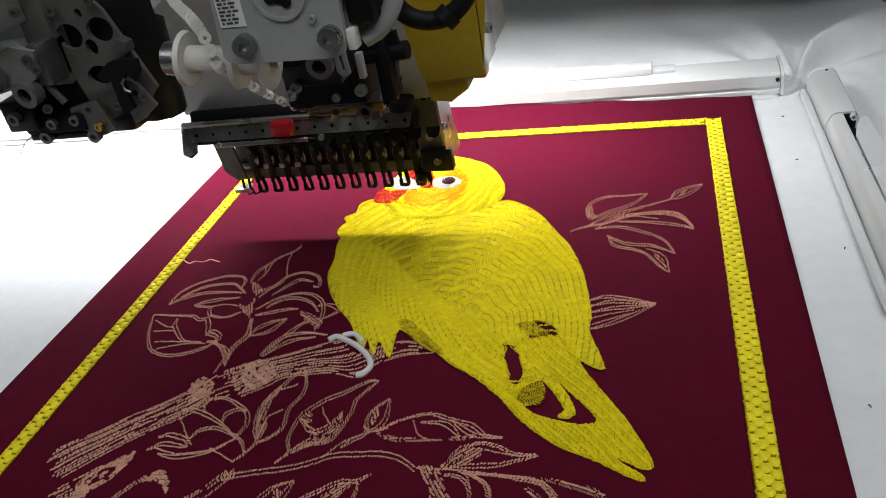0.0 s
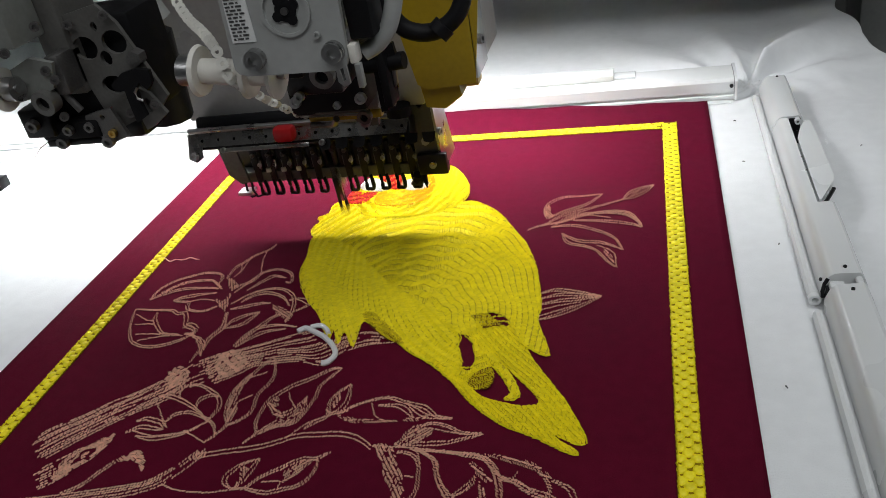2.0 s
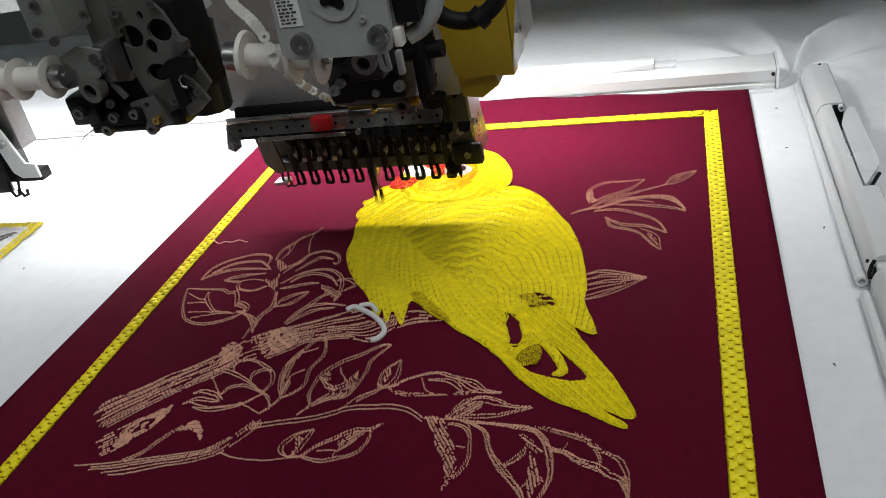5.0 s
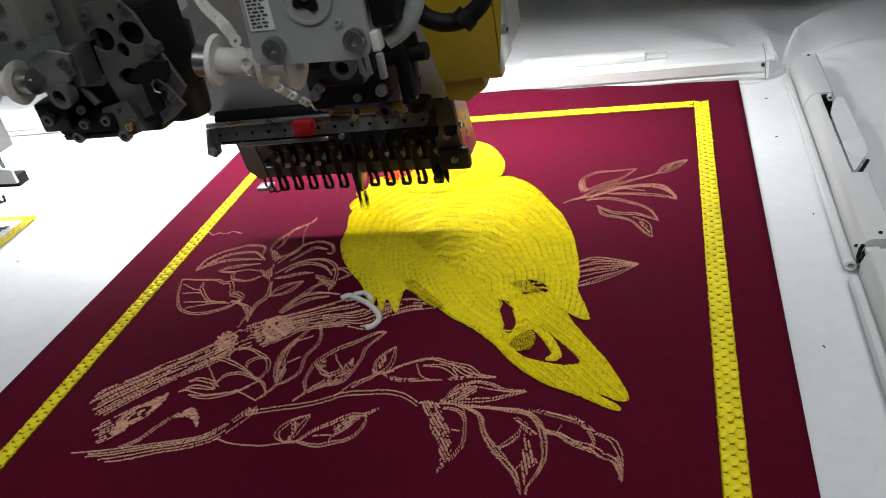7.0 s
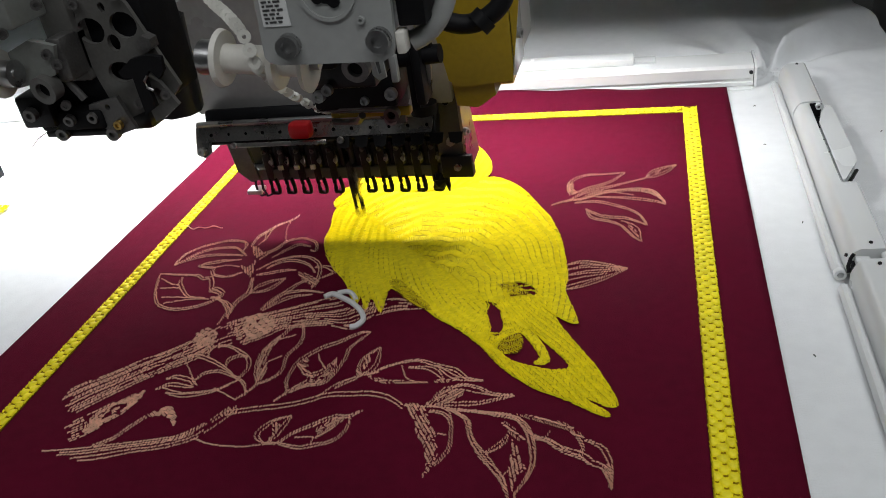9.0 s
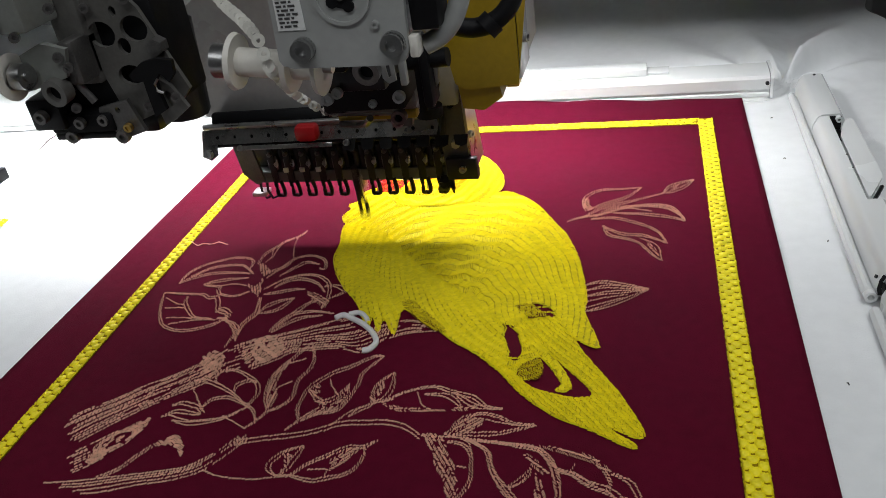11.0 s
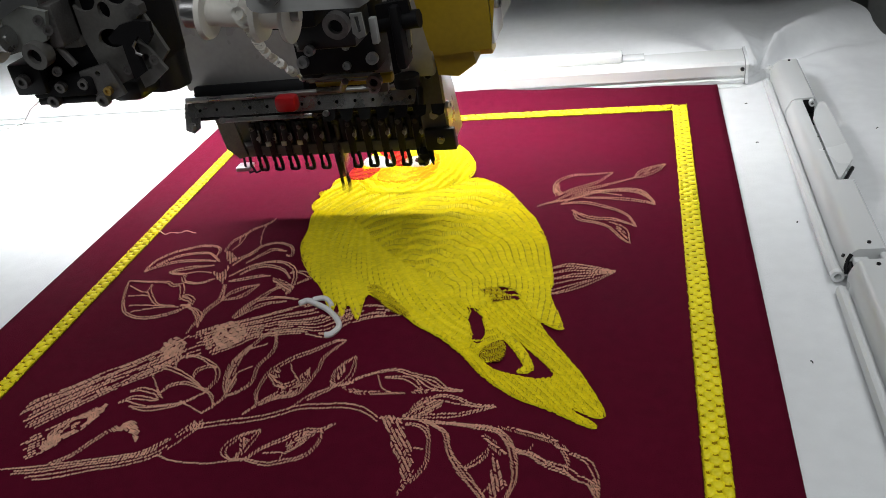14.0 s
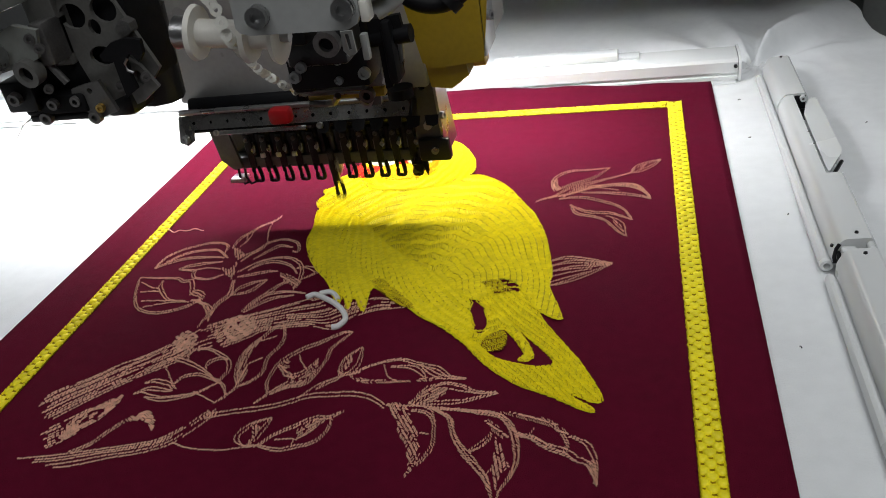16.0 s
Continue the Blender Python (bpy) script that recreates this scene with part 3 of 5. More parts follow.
BELLY = [(79, 92), (84, 58), (86, 36), (96, 13), (109, -7), (125, -26), (135, -44), (143, -57), (144, -45), (152, -61), (153, -47), (165, -64), (164, -34), (184, -51), (186, -47), (205, -67), (223, -80), (243, -94),
         (249, -83), (243, -63), (240, -48), (206, -14), (164, 23), (130, 64), (104, 85)]
TAIL = [(242, -94), (255, -112), (268, -126), (287, -140), (305, -148), (319, -156), (330, -161), (331, -158), (320, -150), (318, -146), (325, -150), (334, -153), (336, -148), (332, -138), (320, -114), (304, -89),
        (292, -67), (285, -40), (272, -28), (250, -36), (244, -48), (256, -63), (274, -78), (287, -93), (305, -116), (298, -122), (285, -120), (268, -114), (254, -100)]
CURL = [(259, -63), (274, -78), (286, -96), (292, -110), (290, -116), (283, -116), (286, -111), (283, -103), (275, -90), (265, -77)]
BULB = [(253, -61), (262, -70), (269, -84), (273, -96), (270, -104), (262, -107), (250, -102), (240, -95), (236, -88), (246, -86), (254, -86), (257, -84), (257, -75)]


def bird():
    b = root("bird")
    b.parent = CLOTH
    tagged(b, "densely stitched yellow bird with an orange face and red beak")

    def piece(name, pts, flow, mat, z=0.0011, holes=(), pad=M_YELLOW_SHADE, label="", rim=True, **kw):
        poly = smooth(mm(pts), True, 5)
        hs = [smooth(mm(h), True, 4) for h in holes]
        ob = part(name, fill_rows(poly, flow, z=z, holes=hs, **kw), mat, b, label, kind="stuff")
        # yellow pieces get a darker pad: gap shade put into its colour
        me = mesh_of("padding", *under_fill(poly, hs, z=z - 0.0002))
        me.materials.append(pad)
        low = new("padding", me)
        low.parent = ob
        if rim:
            part("outline", run_stitch([np.concatenate([poly, poly[:1]])], 0.0030, 0.0013, 7, z - 0.0003, 0.0012), mat, ob, kind="stuff")
        return ob

    piece("tail_feather", TAIL, ("line", -50), M_YELLOW, 0.0009, [NOTCH, GAP], pitch=0.0027, gap=0.0013, width=0.0013, slant=45, ripple=0.15, reach_share=0.58)
    piece("tail_feather", BULB, ("arc", 0.235, -0.055), M_YELLOW, 0.0010, [NOTCH], pitch=0.0032, gap=0.0015)
    piece("shaded_feather", SHADE_BULB, ("arc", 0.235, -0.055), M_GOLD, 0.0019, pitch=0.0028, gap=0.0019, width=0.0010, pad=M_MAROON, rim=False, label="sparse gold stitching over dark ground")
    piece("tail_feather", CURL, ("arc", 0.240, -0.115), M_YELLOW, 0.0010, pitch=0.0034, gap=0.0015)
    piece("belly", BELLY, ("arc", 0.381, 0.089), M_YELLOW, 0.0012, [NOTCH], pitch=0.0036, gap=0.0014, width=0.0014, reach_share=0.60)
    piece("back", BACK, ("arc", 0.195, -0.090, 1.9, 2.4), M_YELLOW, 0.0015, [GAP], pitch=0.0038, slant=20, gap=0.0015, width=0.0015, ripple=0.22, reach_share=0.50)
    piece("shaded_feather", SHADE_WING, ("line", -15), M_GOLD, 0.0023, [GAP], pitch=0.0028, gap=0.0019, width=0.0010, slant=30, pad=M_MAROON, rim=False, label="sparse gold stitching over dark ground")
    piece("shaded_feather", SHADE_LEG, ("line", -40), M_GOLD, 0.0019, pitch=0.0028, gap=0.0019, width=0.0010, slant=30, pad=M_MAROON, rim=False, label="sparse gold stitching over dark ground")
    piece("crown", HEAD, ("arc", 0.140, 0.185, 1.5), M_YELLOW, 0.0021, pitch=0.0040)
    piece("face", FACE, ("arc", 0.137, 0.190, 1.3), M_ORANGE, 0.0026, pitch=0.0050, gap=0.0014, width=0.0013, slant=8, pad=M_ORANGE)
    piece("eye", EYE, ("line", 80), M_WHITE, 0.0034, pitch=0.004, gap=0.0012, width=0.0012, slant=10, pad=M_WHITE)
    piece("eye", EYE_FAR, ("line", 80), M_WHITE, 0.0034, pitch=0.004, gap=0.0012, width=0.0012, slant=10, pad=M_WHITE)
    piece("pupil", PUPIL, ("line", 20), M_DARK_T, 0.0050, pitch=0.0030, gap=0.0012, width=0.0012, slant=10, pad=M_DARK_T)
    piece("brow", BROW, ("line", 60), M_RED, 0.0031, pitch=0.0040, gap=0.0013, width=0.0013, pad=M_RED)
    piece("beak", BEAK, ("line", 15), M_RED, 0.0029, pitch=0.0040, gap=0.0013, width=0.0013, pad=M_RED)


bird()

# the white cord of the claw, couched on the branch
CLAW = part("claw_cord", tube(bmesh.new(), [(x, y, 0.0022) for x, y in smooth(mm([(116, -48), (121, -44), (129, -48), (140, -55), (150, -65), (155, -75), (152, -83), (148, -84)]))], 0.0021), M_WHITE, CLOTH, "thick white satin cord forming a claw")
part("claw_cord", tube(bmesh.new(), [(x, y, 0.0024) for x, y in smooth(mm([(125, -43), (132, -41), (138, -45), (142, -51)]))], 0.0019), M_WHITE, CLOTH, "thick white satin cord forming a claw")


def drawn(name, paths, label="", **kw):
    kw = {"length": 0.0019, "width": 0.00085, "height": 0.0010, "pace": 1.12, "lean": 28, **kw}
    return part(name, run_stitch(paths, **kw), M_TAN, CLOTH, label, kind="stuff")


def oval(x, y, rx, ry, turn=0.0):
    pts = circle2(x / 1000, y / 1000, rx / 1000, ry / 1000, 22, turn)
    return np.array(pts + pts[:1])


drawn("trunk", between([(-38, -166), (-27, -153), (-11, -141), (3, -127), (19, -115), (34, -100), (46, -86)], [(-17, -185), (-6, -172), (7, -157), (18, -146), (30, -135), (43, -125), (51, -115)], 14), "tan running-stitch tree trunk", lean=12, width=0.00075, length=0.0023)
drawn("trunk_knot", between([(-15, -194), (-7, -186), (1, -178), (8, -170)], [(-4, -208), (2, -204), (7, -199), (11, -194)], 9)
      + [oval(11, -180, 13.4, 7.0, 0.75)], "tan stitched knot in the trunk", lean=12, width=0.00075, length=0.0023)
KNOT = smooth(mm([(2, -199), (1, -188), (5, -176), (14, -166), (24, -157), (25, -168), (19, -181), (12, -191), (7, -199)]), True, 5)
RING, KERNEL = oval(11.5, -178.5, 9.6, 4.6, 0.78)[:-1], oval(11.0, -179.5, 6.4, 2.6, 0.78)[:-1]
SLIT = oval(10.6, -181, 3.0, 1.0, 0.78)[:-1]
part("trunk_knot", fill_rows(KNOT, ("line", 50), pitch=0.0030, gap=0.0011, width=0.0012, slant=30, z=0.0008, holes=[RING]), M_TAN, CLOTH, kind="stuff")
part("trunk_knot", fill_rows(KERNEL, ("line", 50), pitch=0.0024, gap=0.0010, width=0.0011, slant=30, z=0.0008, holes=[SLIT]), M_TAN, CLOTH, kind="stuff")
for block, lay in (([(60, -76), (70, -70), (80, -69), (88, -80), (91, -89), (84, -97), (76, -101), (66, -90)], -40), ([(30, -98), (36, -88), (44, -91), (50, -97), (47, -106), (42, -112), (35, -106)], -30)):
    part("bough_crossing", fill_rows(smooth(mm(block), True, 4), ("line", lay), pitch=0.0042, gap=0.0016, width=0.0011, slant=24, z=0.0009, keep_share=0.8), M_TAN, CLOTH, kind="stuff")
drawn("root", between([(-19, -217), (5, -213), (26, -208), (47, -203), (68, -197), (79, -188), (89, -175), (93, -167)], [(4, -224), (25, -220), (45, -213), (66, -207), (81, -199), (90, -187), (97, -175), (102, -169)], 5))
drawn("bough", between([(49, -82), (63, -73), (79, -67), (94, -60), (114, -50), (126, -46)], [(73, -106), (87, -96), (96, -87), (113, -83), (129, -81), (148, -85), (159, -78)], 14))
drawn("bough", between([(30, -102), (44, -90), (62, -78)], [(44, -122), (56, -110), (74, -100)], 10))
drawn("bough", between([(52, -88), (60, -82), (66, -78)], [(70, -104), (76, -100), (82, -96)], 12))
drawn("bough", between([(140, -61), (155, -53), (171, -47), (185, -50)], [(148, -83), (160, -70), (175, -62), (194, -59)], 9))
MAIN = smooth(mm([(92, -173), (109, -168), (127, -164), (141, -159), (154, -152), (169, -150), (184, -149), (196, -152), (207, -160)]))
drawn("branch", [MAIN, MAIN + (0.0005, -0.0035), smooth(mm([(207, -160), (231, -160), (256, -162), (275, -163)]))])
drawn("twig", [smooth(mm(q)) for q in ([(82, -198), (97, -202), (117, -202), (137, -197)], [(148, -156), (158, -142), (172, -134), (182, -130)], [(124, -155), (129, -148), (136, -140)])])
drawn("tendril", [smooth(mm([(16, -209), (26, -201), (32, -190), (38, -181)])), smooth(mm([(18, -210), (28, -202), (34, -191), (40, -182)]))])
CRES = smooth(mm([(38, -182), (42, -176), (50, -171), (56, -175), (62, -183), (62, -189), (57, -183), (49, -180)]), True, 5)
part("tendril", fill_rows(CRES, ("line", 70), pitch=0.0040, gap=0.0011, width=0.0012, slant=12, z=0.0006), M_TAN, CLOTH, kind="stuff")


def motif(name, paths, fills=()):
    """Outlined figure in millimetres: running stitch on its lines, slanted satin in its filled parts."""
    lines = []
    for q in paths:
        p = smooth(mm(q))
        d = np.gradient(p, axis=0)
        side = np.stack([-d[:, 1], d[:, 0]], -1) / np.maximum(np.hypot(d[:, 0], d[:, 1]), 1e-6)[:, None]
        s = np.linspace(0, 1, len(p))
        lines.append(p)
        if len(q) > 3:
            lines.append(p + side * (0.0032 * np.sin(math.pi * s) ** 0.6 * (1 if len(q) % 2 else -1) * (0.75 + 0.25 * np.cos(5 * s + len(q))))[:, None])
    ob = drawn(name, lines)
    for q in fills:
        poly = smooth(mm(q), True, 4)
        d = poly[len(poly) // 2] - poly[0]
        part("satin_fill", fill_rows(poly, ("line", math.degrees(math.atan2(d[1], d[0]))), pitch=0.0020, gap=0.0013, slant=48, z=0.0005, width=0.0008, height=0.0009, keep_share=0.85, ripple=0.2), M_TAN, ob, kind="stuff")


motif("leaf", [[(120,-162), (126,-153), (122,-141), (123,-124), (128,-116), (136,-107), (145,-101), (157,-90), (164,-88)], [(164,-88), (154,-105), (154,-116), (151,-134), (147,-142), (137,-145), (127,-153)], [(123,-124), (134,-133), (142,-130), (149,-117)], [(134,-113), (137,-119), (144,-128)]], [[(128,-151), (130,-146), (137,-141), (144,-135), (148,-121), (150,-119), (151,-132), (148,-140), (142,-145), (133,-149)], [(124,-125), (128,-118), (133,-130), (140,-135), (137,-140), (131,-133)]])
motif("leaf", [[(157,-147), (162,-140), (168,-134), (166,-123), (168,-114), (176,-104)], [(176,-104), (177,-119), (175,-128), (171,-132), (167,-129)]], [[(169,-115), (173,-114), (173,-126), (170,-127)]])
motif("leaf", [[(129,-198), (123,-192), (125,-185), (129,-179), (138,-174)], [(138,-174), (137,-183), (135,-192), (131,-198)]], [[(128,-181), (133,-181), (134,-190), (131,-197), (130,-188)]])
motif("leaf", [[(129,-198), (137,-197), (142,-190), (147,-185), (155,-179), (164,-172), (174,-171), (182,-166)], [(137,-197), (151,-199), (161,-196), (171,-192), (176,-183), (176,-173)], [(158,-196), (158,-191), (147,-192)]], [[(159,-189), (158,-182), (164,-175), (173,-172), (173,-176), (169,-182), (165,-188), (160,-192)]])
motif("leaf", [[(93,-162), (97,-155), (101,-146), (95,-134), (91,-118), (93,-105), (99,-92), (107,-75)], [(107,-75), (114,-92), (115,-103), (111,-116), (113,-131), (109,-140), (102,-146)], [(95,-101), (109,-93)], [(100,-123), (109,-116)]], [[(100,-143), (94,-129), (91,-113), (95,-101), (99,-92), (98,-110), (99,-121), (103,-131), (103,-142)]])
motif("bud", [[(54,-122), (50,-113), (57,-107), (68,-109), (82,-117), (89,-127), (89,-135), (86,-143)], [(71,-131), (69,-122), (76,-117), (84,-119)], [(55,-145), (58,-137), (68,-134), (80,-138), (92,-145), (97,-154)], [(36,-120), (44,-121), (56,-125), (72,-133), (86,-143)], [(73,-152), (91,-161), (93,-162)]])
motif("bud", [[(33,-145), (40,-141), (52,-144), (57,-150)], [(40,-159), (52,-162), (64,-160), (75,-155), (86,-144)], [(31,-156), (39,-149), (51,-150), (58,-152)], [(33,-120), (45,-134), (59,-150)], [(36,-154), (55,-158), (76,-153)]])
motif("leaf", [[(176,-133), (184,-125), (197,-118), (208,-116), (220,-120), (234,-124), (243,-132), (253,-134)], [(196,-122), (202,-134), (210,-138)], [(201,-124), (216,-123), (225,-130), (227,-136)], [(220,-121), (229,-127), (238,-132), (253,-134)]], [[(176,-134), (187,-136), (202,-137), (217,-136), (228,-134), (238,-132), (229,-138), (210,-140), (191,-141), (181,-138)]])
motif("leaf", [[(221,-158), (225,-156), (229,-146), (240,-140), (251,-142), (261,-147), (274,-147)], [(226,-158), (238,-158), (254,-156), (263,-152), (273,-148)], [(239,-143), (253,-146), (267,-148)]], [[(226,-155), (229,-147), (237,-142), (243,-146), (237,-155)]])
motif("leaf", [[(224,-164), (233,-166), (239,-173), (241,-183), (242,-192), (239,-202), (236,-207)], [(233,-182), (240,-183)], [(221,-158), (236,-163), (241,-175)]], [[(207,-159), (216,-158), (223,-163), (226,-172), (231,-179), (235,-191), (237,-196), (237,-205), (235,-212), (233,-217), (232,-216), (232,-207), (228,-195), (221,-184), (215,-170)]])
motif("leaf", [[(234,-160), (242,-165), (248,-170), (252,-182), (257,-191), (265,-201), (275,-214), (279,-221), (282,-228)], [(235,-161), (244,-165), (251,-171), (254,-182), (260,-192), (266,-200), (277,-212), (280,-221)], [(264,-195), (268,-190), (273,-184), (275,-179)], [(265,-196), (270,-192), (274,-185)]])
motif("leaf", [[(237,-162), (252,-163), (265,-165), (276,-167), (282,-172), (287,-181), (290,-192), (291,-201), (289,-212), (285,-222), (285,-228)], [(250,-162), (267,-163), (278,-165), (284,-171), (289,-181), (292,-192), (293,-202), (290,-213)], [(275,-214), (279,-208), (282,-200)]], [[(267,-167), (273,-170), (282,-178), (286,-183), (284,-185), (278,-182), (273,-175)], [(278,-184), (281,-187), (286,-200), (289,-205), (285,-210), (284,-217), (283,-224), (279,-204), (279,-193)]])
motif("leaf", [[(282,-172), (290,-180), (297,-183), (306,-189), (317,-193), (324,-199), (330,-202), (333,-207), (335,-215)], [(290,-182), (298,-184), (307,-191), (317,-195), (324,-200)], [(319,-181), (327,-186), (331,-193), (334,-201), (335,-215)], [(314,-179), (318,-187), (316,-193)], [(316,-179), (319,-187), (318,-194)], [(299,-175), (296,-183)]], [[(275,-163), (289,-163), (301,-166), (311,-170), (319,-179), (316,-180), (307,-174), (299,-172), (288,-167)], [(329,-200), (334,-199), (335,-208), (334,-215), (332,-208)]])
motif("leaf", [[(-37,-3), (-35,13), (-26,25), (-14,32), (-2,36), (13,33), (17,21)], [(-37,-3), (-28,4), (-13,11), (9,13), (21,12)], [(-32,7), (-22,19), (-10,25), (7,26), (15,21), (24,12)]])
motif("leaf", [[(21,27), (20,42), (25,52), (32,64), (41,72), (46,82)], [(41,72), (43,57), (49,38)], [(25,52), (29,39), (27,30)], [(34,15), (43,21), (48,29), (50,38)], [(30,59), (30,36)]], [[(23,24), (27,27), (38,15), (35,9), (40,-10), (42,-21), (30,-10), (25,-2), (32,-5), (34,6)]])
motif("leaf", [[(-14,-4), (-8,1), (5,5), (21,6)], [(-12,-5), (2,-6), (5,-13), (9,-17), (21,-19), (31,-13)], [(2,-6), (13,-3), (25,-5)]])
motif("leaf", [[(38,6), (46,21), (53,35), (65,39), (78,33), (83,21), (79,21)], [(48,9), (56,23), (64,31), (76,27)], [(42,-10), (52,3), (63,10), (75,12), (87,8), (97,-3), (101,-19), (100,-34)]])
motif("leaf", [[(50,-8), (61,2), (73,3), (86,-3), (95,-13)], [(45,-17), (54,-13), (66,-9), (77,-9)], [(83,-42), (86,-29), (92,-21)], [(92,-5), (102,-3), (113,-11), (102,-21)]], [[(77,-9), (85,-13), (97,-19), (103,-24), (101,-34), (95,-29), (86,-21)]])
motif("leaf", [[(50,-43), (53,-32), (61,-25), (73,-21)], [(51,-42), (62,-37), (68,-29), (73,-21)]])
motif("flower", [[(-43,-16), (-20,-17), (-7,-17), (0,-21), (7,-20), (13,-29), (17,-38), (25,-42), (27,-48), (20,-50)], [(-20,-21), (-18,-31), (-10,-41), (0,-49), (15,-50)], [(-43,-16), (-39,-27), (-32,-43), (-21,-58), (-6,-64), (8,-62), (21,-55), (25,-50)], [(-38,-23), (-24,-31), (-16,-32)], [(-32,-37), (-15,-36)], [(-24,-50), (-10,-49), (-1,-50)], [(-18,-58), (2,-52), (19,-51)], [(15,-42), (18,-38), (25,-42), (27,-48), (20,-48)]])
motif("twig", [[(26,-51), (36,-57), (42,-64), (42,-73), (42,-83)], [(28,-50), (37,-56), (44,-65), (45,-73)], [(43,-21), (48,-42), (43,-54), (44,-66), (47,-76)], [(45,-21), (50,-41), (46,-54), (46,-68)]])
motif("twig", [[(69,-64), (76,-49), (83,-42), (98,-39), (112,-41)], [(72,-59), (77,-44), (85,-29), (93,-24)], [(71,-65), (80,-51), (89,-45), (103,-43)]])
motif("twig", [[(273,92), (284,98), (301,103), (312,109), (335,118), (355,115), (366,95)], [(284,97), (300,116), (320,125), (351,139)]])
motif("leaf", [[(286,113), (287,133), (298,145), (314,147), (333,150)], [(333,150), (320,131), (300,119), (289,111)]], [[(284,130), (289,132), (290,122), (293,113), (287,110), (285,120)]])
motif("bud", [[(351,139), (355,152), (367,160), (377,163)], [(377,163), (370,150), (358,140), (351,139)]], [[(356,145), (363,153), (373,158), (366,154), (360,146)]])
motif("leaf", [[(293,95), (306,113), (329,118), (352,114), (364,101), (367,91)], [(310,106), (338,104), (358,98), (367,91)], [(301,103), (318,114), (341,108)]])
motif("leaf", [[(292,95), (310,96), (328,88), (344,76), (352,58)], [(302,85), (317,74), (336,70), (352,58)]])
motif("leaf", [[(304,85), (309,71), (323,65), (333,57), (342,41), (348,33)], [(332,65), (345,54), (348,33)]], [[(336,60), (343,52), (347,36), (342,44)]])
motif("leaf", [[(293,-1), (305,5), (320,2), (339,-5)], [(339,-5), (326,-17), (310,-28), (295,-34)], [(293,-8), (308,-1), (323,-2), (338,-5)], [(294,-15), (308,-9), (323,-7), (337,-6)], [(294,-22), (309,-16), (324,-12)], [(295,-29), (309,-22), (321,-16)]])
part("loose_thread", tube(bmesh.new(), [(x, y, 0.001 + 0.001 * math.sin(i)) for i, (x, y) in enumerate(smooth(mm([(-60, 63), (-49, 58), (-36, 61), (-22, 60)])))], 0.0005), M_TAN, CLOTH)


# ---- the piece sewn by the next head ----
def next_piece():
    f = tagged(root("sewn_patch", (-0.36, 0.06, 0)), "yellow-bordered patch with a grey motif sewn on the backing", "patch")
    quad = np.array([(-0.055, -0.045), (0.072, -0.045), (0.068, 0.048), (-0.055, 0.048)])
    part("ground", fill_rows(quad, ("line", 0), z=0.0003), M_WHITE, f, kind="stuff")
    for q in ((-0.062, 0.040, 0.072, 0.050), (-0.062, -0.052, 0.074, -0.036), (0.058, -0.04, 0.072, 0.045)):
        poly = np.array([(q[0], q[1]), (q[2], q[1]), (q[2], q[3]), (q[0], q[3])])
        part("border_band", fill_rows(poly, ("line", 90), z=0.0008), M_YELLOW, f, kind="stuff")
    mot = smooth(np.array([(0.0, -0.02), (0.03, -0.015), (0.045, 0.012), (0.05, 0.03), (0.025, 0.018), (0.005, 0.008)]), True, 4)
    part("motif", fill_rows(mot, ("line", 30), z=0.0012), M_GUN, f, "grey motif", kind="stuff")
    return f


CARRIED.append(next_piece())


# ---- the sewing machine: arm, head, attachments ----
def machine_arm():
    a = tagged(root("machine_gantry"), "grey steel beam and arms that carry the sewing heads", "machine")
    part("beam", box(bmesh.new(), (-1.3, 0.47, 0.235), (0.75, 0.95, 0.62), 0.01), M_GREY, a)
    # unseen sheet, added to keep lamp light off the rear backing
    part("beam_light_block", box(bmesh.new(), (-1.3, 0.465, 0.150), (0.75, 0.469, 0.30), 0.001), M_GREY, a)
    for x in (-1.15, 0.70):
        part("column", box(bmesh.new(), (x - 0.05, 0.82, -0.85), (x + 0.05, 0.92, 0.30), 0.004), M_GREY, a)
    for x in (0.075, -0.435):
        part("arm", box(bmesh.new(), (x - 0.055, 0.135, 0.235), (x + 0.055, 0.56, 0.42), 0.008), M_GREY, a)
    part("lamp_housing", box(bmesh.new(), (-1.0, 0.258, 0.2275), (0.56, 0.298, 0.2345), 0.001), M_GREY, a)
    return a


machine_arm()

NEEDLE_Y, PITCH, FIRST = 0.124, 0.01455, 0.0043
ACTIVE = 5


